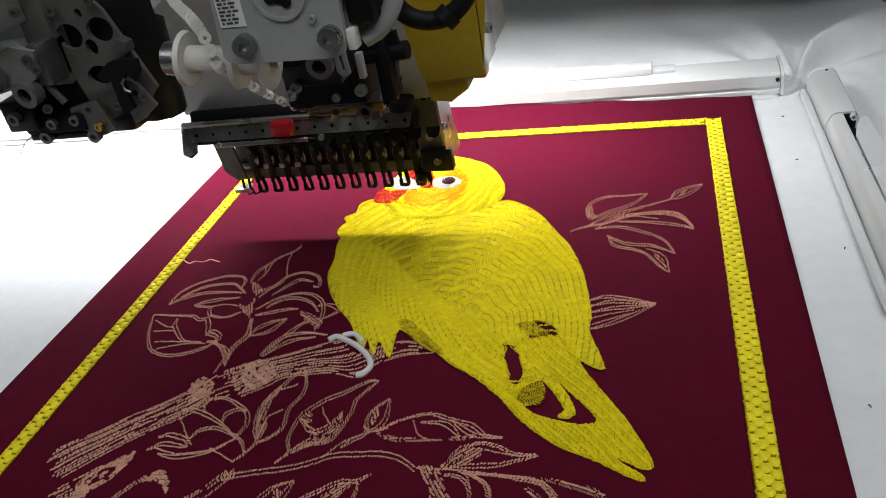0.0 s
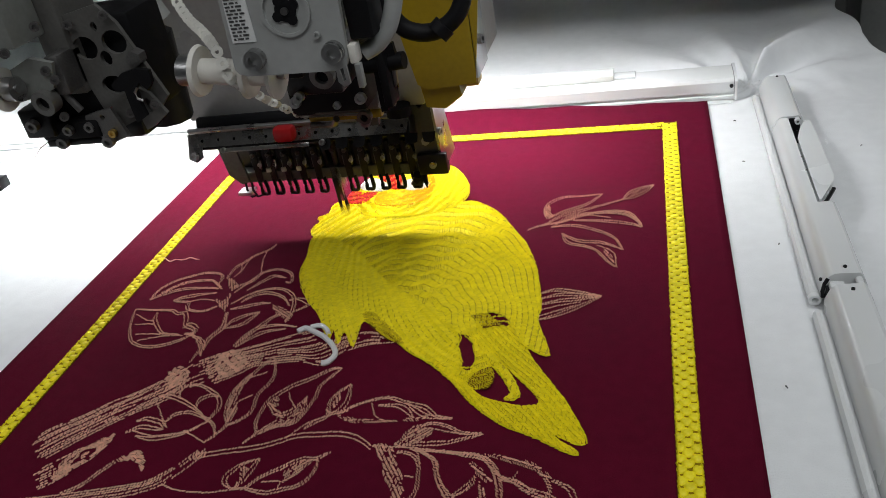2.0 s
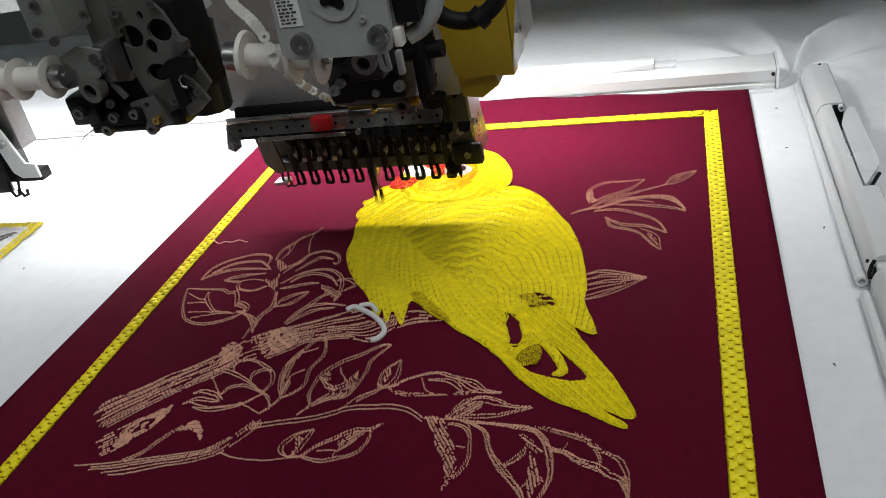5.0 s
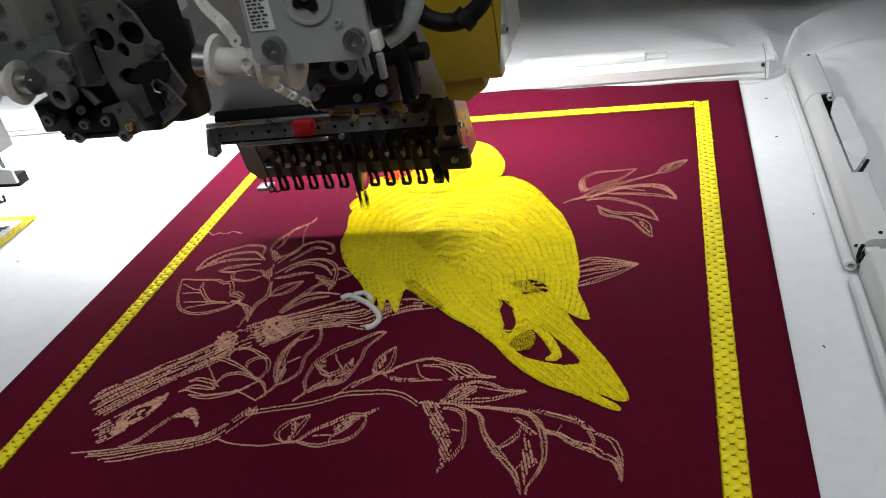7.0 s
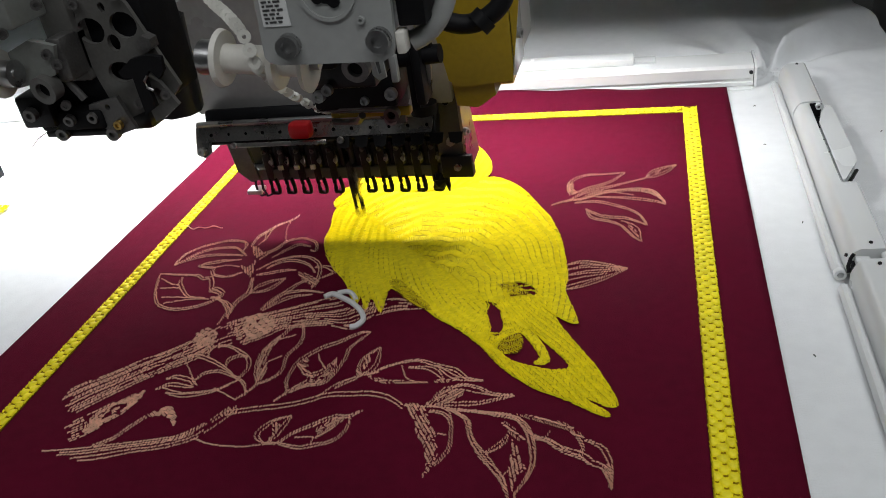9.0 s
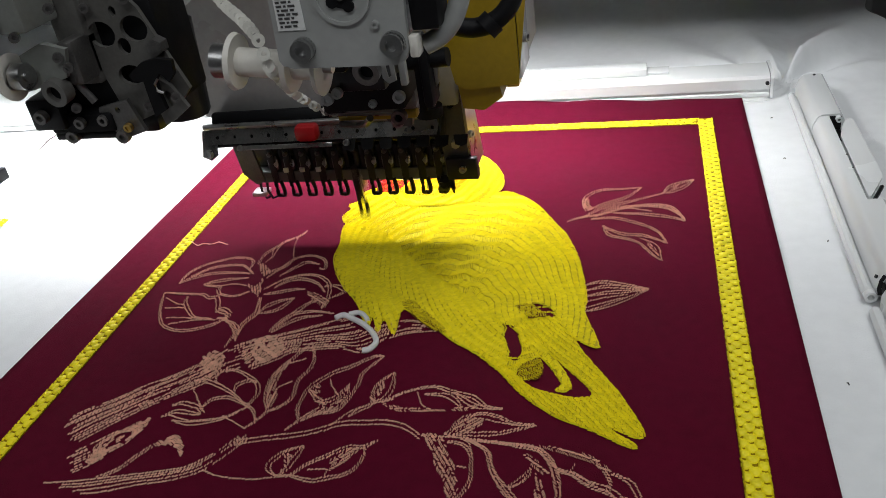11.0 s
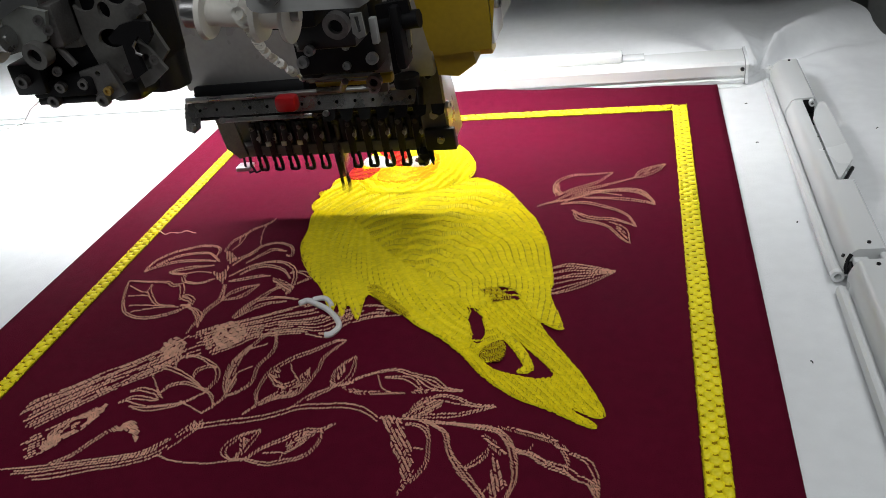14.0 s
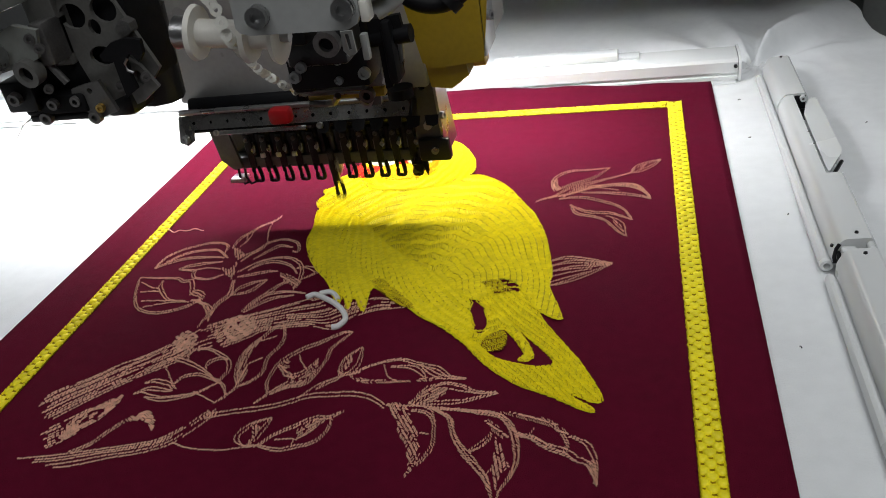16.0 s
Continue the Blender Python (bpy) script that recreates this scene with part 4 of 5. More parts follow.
def needle_bar(parent, x, name="needle_bar"):
    """One needle bar with its clamp, needle and presser foot; the foot's sole is the lowest point."""
    top = 0.100
    bar = part(name, cyl(bmesh.new(), (x, NEEDLE_Y + 0.003, 0.056), (x, NEEDLE_Y + 0.003, top), 0.0031, 12), M_GUN, parent)
    bm = bmesh.new()
    box(bm, (x - 0.0048, NEEDLE_Y - 0.006, 0.060), (x + 0.0048, NEEDLE_Y + 0.006, 0.070), 0.001)
    part("needle_clamp", bm, M_GUN, bar)
    screw("clamp_screw", (x + 0.0036, NEEDLE_Y - 0.0062, 0.066), (0, -1, 0), 0.0020, M_STEEL, bar)
    part("needle", cyl(bmesh.new(), (x, NEEDLE_Y + 0.001, 0.035), (x, NEEDLE_Y + 0.001, 0.060), 0.0005, 8, 0.0008), M_STEEL, bar)
    shank = bmesh.new()
    box(shank, (x - 0.0036, NEEDLE_Y - 0.0068, 0.048), (x + 0.0026, NEEDLE_Y - 0.0048, 0.080), 0.0006)
    part("foot_shank", shank, M_DARK, bar)
    screw("shank_screw", (x - 0.0005, NEEDLE_Y - 0.0069, 0.0755), (0, -1, 0), 0.0021, M_GUN, bar)
    part("thread_hook", tube(bmesh.new(), [(x + 0.003, NEEDLE_Y - 0.004, 0.072), (x + 0.0055, NEEDLE_Y - 0.008, 0.070), (x + 0.0058, NEEDLE_Y - 0.0085, 0.0655), (x + 0.0035, NEEDLE_Y - 0.008, 0.0635)], 0.0006, 6), M_STEEL, bar)
    pts = [(x - 0.0022, NEEDLE_Y - 0.0055, 0.054), (x - 0.0020, NEEDLE_Y - 0.0055, 0.0405), (x - 0.0024, NEEDLE_Y - 0.0055, 0.0365), (x - 0.0006, NEEDLE_Y - 0.003, 0.0346),
           (x + 0.0024, NEEDLE_Y - 0.0035, 0.0350), (x + 0.0040, NEEDLE_Y - 0.0050, 0.0385), (x + 0.0040, NEEDLE_Y - 0.0055, 0.0440), (x + 0.0030, NEEDLE_Y - 0.0055, 0.0500)]
    part("presser_foot", tube(bmesh.new(), [tuple(q) for q in smooth(pts, per=3)], 0.0017, 8), M_BLACK, bar)
    return bar


def sewing_head():
    h = tagged(root("embroidery_machine"), "multi-needle embroidery machine of dark steel with grey panels", "embroidery machine")
    # needle case: back block, lower guide, end brackets
    part("case_back", box(bmesh.new(), (-0.018, 0.1305, 0.055), (0.172, 0.1375, 0.132), 0.002), M_DARK, h)
    part("lower_guide", box(bmesh.new(), (-0.0165, 0.1185, 0.0480), (0.176, 0.1308, 0.0585), 0.001), M_PLATE, h)
    part("upper_guide", box(bmesh.new(), (-0.014, 0.116, 0.084), (0.168, 0.1303, 0.094), 0.001), M_DARK, h)
    for k in range(11):
        x = FIRST + k * PITCH
        if k != ACTIVE:
            needle_bar(h, x)
        bm = bmesh.new()
        box(bm, (x + 0.0052, 0.121, 0.054), (x + 0.0092, 0.1303, 0.0795), 0.0006)
        part("bar_divider", bm, M_DARK, h)
        coil = [(x + 0.0041 * math.cos(a), NEEDLE_Y + 0.003 + 0.0041 * math.sin(a), 0.0705 + a * 0.00021) for a in np.arange(0, 12.6 * math.pi, math.pi / 5)]
        part("spring", tube(bmesh.new(), coil, 0.0005, 5), M_GUN, h)
        cyl_b = cyl(bmesh.new(), (x + 0.0035, 0.116, 0.0885), (x + 0.0035, 0.110, 0.0885), 0.0028, 10)
        part("guide_stud", cyl_b, M_GUN, h)
        if k in (1, 2, 3):
            part("thread_clip", box(bmesh.new(), (x - 0.0022, 0.1095, 0.0615), (x + 0.0022, 0.1115, 0.0655), 0.0004), M_NYLON, h)
    # take-up strip with its row of holes, lying towards the operator
    lean = Matrix.Translation((0.070, 0.080, 0.108)) @ pose(0, 0, 0, -22, 0, 1.2)
    strip = bmesh.new()
    holes = [circle2(-0.086 + i * PITCH, 0.0010, 0.0015, seg=8) for i in range(13)]
    plate(strip, [(-0.098, -0.0045), (0.092, -0.0045), (0.094, 0.0070), (-0.096, 0.0070)], holes, 0, 0.0015, lean)
    part("take_up_strip", strip, M_STRIP, h, "steel strip with a row of holes")
    tb = bmesh.new()
    box(tb, (-0.070, -0.0015, -0.0098), (0.010, 0.0010, -0.0062), 0.0006, lean)
    part("thread_bar", tb, M_STRIP, h)
    screw("bar_screw", lean @ Vector((-0.066, -0.0018, -0.0078)), (0, -1, 0.3), 0.0024, M_STEEL, h)
    screw("bar_screw", lean @ Vector((0.022, -0.0018, -0.0072)), (0, -1, 0.3), 0.0026, M_STEEL, h)
    for i in range(7):
        nk = bmesh.new()
        x = 0.0285 + i * PITCH - 0.006
        plate(nk, [(x - 0.0055, -0.0052), (x + 0.0055, -0.0052), (x + 0.0045, -0.0125), (x + 0.001, -0.0140), (x - 0.0045, -0.0125)], [], 0.0012, 0.0015, lean)
        part("thread_notch", nk, M_BLACK if i % 2 else M_DARK, h)
    rod = bmesh.new()
    cyl(rod, lean @ Vector((-0.096, -0.002, 0.0095)), lean @ Vector((0.092, -0.002, 0.0095)), 0.0024, 12)
    part("guide_rod", rod, M_STEEL, h)
    cush = bmesh.new()
    box(cush, (-0.092, 0.002, 0.010), (0.004, 0.016, 0.021), 0.003, lean)
    part("pad", cush, M_BLACK, h, "black foam pad")
    sh = bmesh.new()
    box(sh, (-0.095, 0.004, -0.007), (0.094, 0.022, 0.009), 0.001, lean)
    part("strip_bed", sh, M_DARK, h)
    ep = bmesh.new()
    plate(ep, [(-0.100, 0.007), (-0.088, 0.007), (-0.088, -0.013), (-0.094, -0.017), (-0.101, -0.014)], [], 0.0017, 0.0015, lean)
    part("strip_end", ep, M_STRIP, h)
    screw("end_screw", lean @ Vector((-0.0945, 0.0015, -0.0115)), (-0.2, -1, 0.2), 0.0036, M_STEEL, h)
    # left foot of the case
    lf = bmesh.new()
    plate(lf, [(-0.026, 0.094), (-0.010, 0.094), (-0.004, 0.052), (-0.012, 0.050), (-0.022, 0.060)], [], 0.112, 0.003)
    part("end_bracket", lf, M_GUN, h)
    part("thread_catcher", box(bmesh.new(), (-0.022, 0.116, 0.0355), (-0.008, 0.128, 0.0395), 0.001), M_STEEL, h)
    for dx in (0.0, 0.006):
        part("catcher_hook", tube(bmesh.new(), [(-0.014 + dx, 0.122, 0.047), (-0.013 + dx, 0.119, 0.040), (-0.009 + dx, 0.117, 0.034), (-0.004 + dx, 0.117, 0.036)], 0.0011), M_BLACK, h)
    # right end
    rt = bmesh.new()
    plate(rt, [(0.158, 0.128), (0.177, 0.128), (0.178, 0.068), (0.185, 0.064), (0.185, 0.056), (0.158, 0.056)], [circle2(0.168, 0.116, 0.003, seg=10)], 0.106, 0.0025)
    part("end_bracket", rt, M_PLATE, h)
    rs = bmesh.new()
    plate(rs, [(0.100, 0.132), (0.125, 0.132), (0.150, 0.056), (0.106, 0.056)], [], 0, 0.002, Matrix.Translation((0.1805, 0, 0)) @ pose(0, 0, 0, 0, 0, 90))
    part("side_plate", rs, M_STEEL, h)
    box_r = box(bmesh.new(), (0.160, 0.100, 0.0555), (0.1850, 0.1058, 0.074), 0.0012)
    part("end_block", box_r, M_DARK, h)
    screw("block_screw", (0.1735, 0.0998, 0.0655), (0, -1, 0), 0.0030, M_STEEL, h)
    screw("bracket_screw", (0.1812, 0.104, 0.093), (1, -0.4, 0), 0.0032, M_STEEL, h)
    part("hex_nut", cyl(bmesh.new(), (0.170, 0.1055, 0.086), (0.170, 0.099, 0.086), 0.0034, 6), M_STEEL, h)
    part("catcher_hook", tube(bmesh.new(), [(0.1535, 0.117, 0.052), (0.1540, 0.115, 0.047), (0.1530, 0.114, 0.043), (0.1490, 0.115, 0.0405), (0.1470, 0.117, 0.0385)], [0.0040, 0.0058, 0.0050, 0.0026, 0.0012]), M_BLACK, h)
    part("catcher_hook", tube(bmesh.new(), [(0.1580, 0.117, 0.052), (0.1590, 0.115, 0.046), (0.1600, 0.114, 0.041), (0.1600, 0.115, 0.0365)], [0.0030, 0.0026, 0.0019, 0.0007]), M_BLACK, h)
    # grey cover panels above the case
    pan = bmesh.new()
    box(pan, (-0.0340, 0.098, 0.118), (0.1765, 0.134, 0.40), 0.003)
    part("cover_panel", pan, M_PANEL, h, "grey metal cover panel")
    part("red_tab", box(bmesh.new(), (0.0575, 0.060, 0.1095), (0.0755, 0.0725, 0.1225), 0.004), M_REDP, h, "red plastic tab")
    part("cap", cyl(bmesh.new(), (0.1575, 0.086, 0.117), (0.1575, 0.086, 0.1245), 0.0100, 24), M_BLACK, h)
    return h


HEAD_UNIT = sewing_head()
NEEDLE = needle_bar(HEAD_UNIT, FIRST + ACTIVE * PITCH)


def ochre_cover():
    c = tagged(root("ochre_cover"), "ochre-painted sheet-metal cover with a pale side cheek", "cover")
    bm = bmesh.new()
    plate(bm, [(0.180, 0.232), (0.2445, 0.224), (0.2340, 0.1570), (0.1990, 0.1545), (0.1925, 0.159)], [], 0.034, 0.002)
    part("front_sheet", bm, M_OCHRE, c)
    lo = bmesh.new()
    plate(lo, [(0.1915, 0.165), (0.2190, 0.165), (0.2215, 0.146), (0.2085, 0.1375), (0.1945, 0.1395)], [], 0.040, 0.03)
    part("lower_sheet", lo, M_OCHRE, c)
    part("side_cheek", box(bmesh.new(), (0.199, 0.0365, 0.158), (0.234, 0.135, 0.30), 0.002), M_GREY, c)
    part("cheek", box(bmesh.new(), (0.2342, 0.034, 0.160), (0.2368, 0.072, 0.262), 0.001, None), M_RAIL, c)
    for z in (0.1838, 0.215):
        screw("screw", (0.2373, 0.046, z), (1, -0.3, 0), 0.0035, M_STEEL, c)
    part("terminal", box(bmesh.new(), (0.212, 0.060, 0.145), (0.230, 0.075, 0.157), 0.001), M_BRASS, c)
    return c


ochre_cover()

cable = bmesh.new()
loop = [(0.198, -0.02, 0.275), (0.196, -0.018, 0.240), (0.202, -0.016, 0.218), (0.214, -0.014, 0.2095), (0.229, -0.012, 0.2105), (0.241, -0.010, 0.221), (0.246, -0.004, 0.242), (0.247, 0.01, 0.275), (0.246, 0.04, 0.33)]
tube(cable, [tuple(q) for q in smooth(loop)], 0.0055, 10)
CABLE = tagged(part("cable", cable, M_BLACK, smooth_shade=True), "thick black cable looped in front of the ochre cover", "cable")
part("cable_tie", cyl(bmesh.new(), (0.226, -0.016, 0.2085), (0.231, -0.014, 0.2125), 0.0075, 12), M_BLACK, CABLE)


def roller(parent, a, b, r_flange, r_core):
    """A flanged nylon spool on an axle from a to b."""
    a, b = Vector(a), Vector(b)
    d = (b - a).normalized()
    sp = part("spool", cyl(bmesh.new(), a, b, r_core, 40), M_NYLON, parent, "white nylon spool", smooth_shade=False)
    for p, s in ((a, 1), (a + (b - a) * 0.62, 1), (b, -1)):
        bm = bmesh.new()
        cyl(bm, p, p + d * 0.0022 * s, r_flange, 48, r_flange * 0.94)
        part("flange", bm, M_NYLON, sp)
    part("axle", cyl(bmesh.new(), a - d * 0.010, b + d * 0.004, 0.0028, 12), M_STEEL, sp)
    part("axle_nut", cyl(bmesh.new(), a - d * 0.009, a - d * 0.002, 0.0075, 16), M_STEEL, sp)
    return sp


def sequin_feeder():
    f = tagged(root("sequin_feeder"), "sequin feeder with grey motor bracket and white spools", "sequin feeder")
    br = bmesh.new()
    plate(br, [(0.1725, 0.247), (0.174, 0.2448), (0.178, 0.2435), (0.2205, 0.2425), (0.2248, 0.2445), (0.2262, 0.248), (0.2300, 0.320), (0.1765, 0.320)], [], -0.1700, 0.003)
    part("motor_bracket", br, M_GREY, f, "grey enamelled bracket")
    part("motor", box(bmesh.new(), (0.180, -0.1668, 0.249), (0.224, -0.125, 0.318), 0.003), M_DARK, f)
    boss = bmesh.new()
    ring(boss, (0.2035, -0.1706, 0.2705), (0, 1, 0), 0.0112, 0.0098, 0.0014, 28)
    part("boss", boss, M_GREY, f)
    star = bmesh.new()
    cyl(star, (0.2035, -0.1708, 0.2705), (0.2035, -0.169, 0.2705), 0.0048, 14)
    for i in range(4):
        a = math.pi / 2 * i + 0.5
        cyl(star, (0.2035 + 0.0046 * math.cos(a), -0.1710, 0.2705 + 0.0046 * math.sin(a)), (0.2035 + 0.0046 * math.cos(a), -0.169, 0.2705 + 0.0046 * math.sin(a)), 0.0023, 10)
    part("shaft_cross", star, M_BLACK, f)
    part("shaft", cyl(bmesh.new(), (0.2035, -0.1722, 0.2705), (0.2035, -0.1690, 0.2705), 0.0016, 12), M_GUN, f)
    for x in (0.1845, 0.2210):
        screw("screw", (x, -0.1702, 0.2515), (0, -1, 0), 0.0047, M_STEEL, f)
    screw("screw", (0.2150, -0.1702, 0.2590), (0, -1, 0), 0.0016, M_GREY, f)
    lab = bmesh.new()
    plate(lab, [(0.1755, 0.2590), (0.1868, 0.2588), (0.1868, 0.2840), (0.1765, 0.2840)], [], -0.1706, 0.0004)
    label = part("maker_label", lab, M_LABEL, f, "white printed label")
    for i in range(15):
        x = 0.1768
        for k in range(3):
            w = (0.0010, 0.0022, 0.0016, 0.0028)[(i * 5 + k * 3) % 4]
            part("print_bar", box(bmesh.new(), (x, -0.1709, 0.2602 + i * 0.00155), (x + w, -0.17065, 0.2610 + i * 0.00155)), M_INK, label)
            x += w + 0.0008
    roller(f, (0.1402, -0.146, 0.2405), (0.1807, -0.146, 0.2358), 0.0125, 0.0062)
    part("connector", box(bmesh.new(), (0.2275, -0.166, 0.254), (0.2385, -0.148, 0.320), 0.001), M_BLACK, f)
    part("plug", box(bmesh.new(), (0.2262, -0.169, 0.2445), (0.2300, -0.162, 0.2530), 0.0008), M_NYLON, f)
    part("wire", tube(bmesh.new(), smooth([(0.249, -0.15, 0.305), (0.2475, -0.152, 0.275), (0.2430, -0.154, 0.2575), (0.2365, -0.155, 0.2490), (0.2290, -0.157, 0.2455)]).tolist(), 0.0040, 10), M_GREY, f, "grey sleeved wire")
    # linkage below the bracket
    bushes = ((0.1838, -0.103, 0.2180, 0.0068, M_GUN), (0.1620, 0.000, 0.1520, 0.0050, M_GUN))
    for x, y, z, r, m in bushes:
        bm = bmesh.new()
        ring(bm, (x, y, z), (0.05, 1, 0.15), r, r * 0.55, 0.0045, 24)
        part("bush", bm, m, f)
        part("bush_core", cyl(bmesh.new(), (x, y + 0.001, z), (x, y + 0.012, z), r * 0.55, 12), M_BLACK, f)
    blocks = (((0.142, -0.105, 0.218), (0.174, -0.055, 0.240), M_BLACK), ((0.150, -0.080, 0.199), (0.184, -0.050, 0.218), M_DARK), ((0.126, -0.032, 0.169), (0.177, 0.0, 0.234), M_BLACK),
              ((0.188, -0.030, 0.168), (0.194, -0.012, 0.206), M_BLACK), ((0.118, -0.012, 0.160), (0.132, 0.020, 0.186), M_BLACK), ((0.166, -0.010, 0.160), (0.178, 0.02, 0.172), M_GUN),
              ((0.118, 0.006, 0.1475), (0.172, 0.014, 0.154), M_OCHRE), ((0.120, 0.015, 0.152), (0.174, 0.05, 0.190), M_BLACK))
    for lo, hi, m in blocks:
        part("link_block", box(bmesh.new(), lo, hi, 0.002), m, f)
    for x, y, z, r in ((0.1312, -0.0325, 0.1784, 0.0037), (0.1583, -0.0325, 0.1742, 0.0026), (0.1751, -0.0325, 0.1778, 0.0037), (0.145, -0.0325, 0.192, 0.0026), (0.171, -0.0325, 0.196, 0.0028), (0.160, -0.0325, 0.186, 0.0024), (0.131, -0.0325, 0.190, 0.0024), (0.158, -0.0815, 0.200, 0.0030)):
        screw("screw", (x, y, z), (0, -1, 0.1), r, M_STEEL, f)
    # bent clip, upright arm and edge strip beside the bush
    cl = bmesh.new()
    plate(cl, [(0.1872, 0.2200), (0.1935, 0.2200), (0.1940, 0.2085), (0.1900, 0.2070), (0.1872, 0.2100)], [[(0.1890, 0.2185), (0.1915, 0.2185), (0.1918, 0.2105), (0.1900, 0.2100)]], -0.092, 0.0015)
    part("bent_clip", cl, M_GREY, f)
    part("clip_plate", box(bmesh.new(), (0.1862, -0.062, 0.1945), (0.1900, -0.057, 0.2090), 0.0008), M_GREY, f)
    ar = bmesh.new()
    plate(ar, [(0.1790, 0.2060), (0.1990, 0.2080), (0.2000, 0.1985), (0.1940, 0.1925), (0.1918, 0.1920), (0.1880, 0.1650), (0.1835, 0.1640), (0.1838, 0.1925), (0.1795, 0.1935)], [circle2(0.1930, 0.2010, 0.0016, seg=8)], -0.0245, 0.004)
    part("feed_arm", ar, M_BLACK, f)
    es = bmesh.new()
    plate(es, [(0.1925, 0.1905), (0.1950, 0.1880), (0.1950, 0.1770), (0.1905, 0.1640), (0.1872, 0.1640), (0.1918, 0.1780)], [], -0.016, 0.0015)
    part("edge_strip", es, M_STEEL, f)
    lp = bmesh.new()
    plate(lp, [(0.1430, 0.1500), (0.1470, 0.1545), (0.1560, 0.1550), (0.1650, 0.1500), (0.1640, 0.1380), (0.1560, 0.1375), (0.1480, 0.1420)], [circle2(0.1548, 0.1418, 0.0026, seg=12)], 0.018, 0.004)
    part("lug_plate", lp, M_PLATE, f)
    lr = bmesh.new()
    ring(lr, (0.1548, 0.0172, 0.1415), (0, 1, 0.1), 0.0042, 0.0026, 0.003, 18)
    part("lug_ring", lr, M_STEEL, f)
    part("cross_bar", box(bmesh.new(), (0.1125, -0.001, 0.1555), (0.1615, 0.002, 0.1580), 0.0006), M_GUN, f)
    part("cross_rod", cyl(bmesh.new(), (0.1130, 0.0060, 0.1530), (0.1600, 0.0060, 0.1515), 0.0011, 8), M_STEEL, f)
    for k, (x, z) in enumerate(((0.1290, 0.1850), (0.1385, 0.2010), (0.1450, 0.2050), (0.1530, 0.1900))):
        part("link_tab", box(bmesh.new(), (x, -0.0345, z), (x + 0.006, -0.0322, z + 0.009 - 0.001 * k), 0.0006), M_PLATE if k % 2 else M_GUN, f)
    coil = [(0.1600 + 0.0016 * math.cos(a), -0.0340 + 0.0016 * math.sin(a), 0.1860 + a * 0.00032) for a in np.arange(0, 14 * math.pi, math.pi / 4)]
    part("return_spring", tube(bmesh.new(), coil, 0.0004, 5), M_STEEL, f)
    lv = bmesh.new()
    plate(lv, [(0.184, 0.206), (0.190, 0.212), (0.198, 0.202), (0.196, 0.180), (0.184, 0.163), (0.180, 0.166), (0.188, 0.184)], [circle2(0.1925, 0.2, 0.0018, seg=8)], -0.020, 0.003)
    part("feed_lever", lv, M_STEEL, f)
    kn = bmesh.new()
    cyl(kn, (0.176, -0.02, 0.194), (0.204, -0.022, 0.196), 0.0055, 14)
    part("feed_knob", kn, M_BLACK, f)
    part("feed_nose", tube(bmesh.new(), [(0.150, -0.02, 0.160), (0.141, -0.005, 0.150), (0.132, 0.004, 0.146), (0.120, 0.004, 0.147)], 0.0022, 8), M_GUN, f)
    return f


sequin_feeder()


def sequin_strip():
    """A strip of pierced sequins running off the spool to the feeder."""
    s = tagged(root("sequin_strip"), "strip of clear round sequins with centre holes", "sequin strip")
    way = smooth([(0.098, -0.09, 0.298), (0.1101, -0.10, 0.2713), (0.1268, -0.12, 0.2607), (0.145, -0.14, 0.2568), (0.159, -0.1575, 0.2535), (0.1622, -0.161, 0.2475), (0.1610, -0.156, 0.2390), (0.1485, -0.12, 0.2197), (0.1307, -0.085, 0.2080), (0.1175, -0.05, 0.1900), (0.1125, -0.02, 0.1720), (0.1120, 0.000, 0.1585), (0.1190, 0.006, 0.1535), (0.1290, 0.010, 0.1500)])
    far = np.concatenate([[0], np.cumsum(np.linalg.norm(np.diff(way, axis=0), axis=1))])
    at = np.arange(0, far[-1], 0.0062)
    q, yy = np.stack([np.interp(at, far, way[:, 0]), np.interp(at, far, way[:, 2])], -1), np.interp(at, far, way[:, 1])
    for i, (x, z) in enumerate(q):
        bm = bmesh.new()
        lean = 0.9 if z < 0.236 else 0.1
        ring(bm, (x, yy[i], z), (0.1 + lean * math.sin(i * 2.1), -1, 0.25 + 0.1 * math.sin(i) + lean * math.cos(i * 1.7)), 0.0029, 0.0010, 0.0004, 14)
        part("sequin", bm, M_SEQUIN, s)
    return s


sequin_strip()


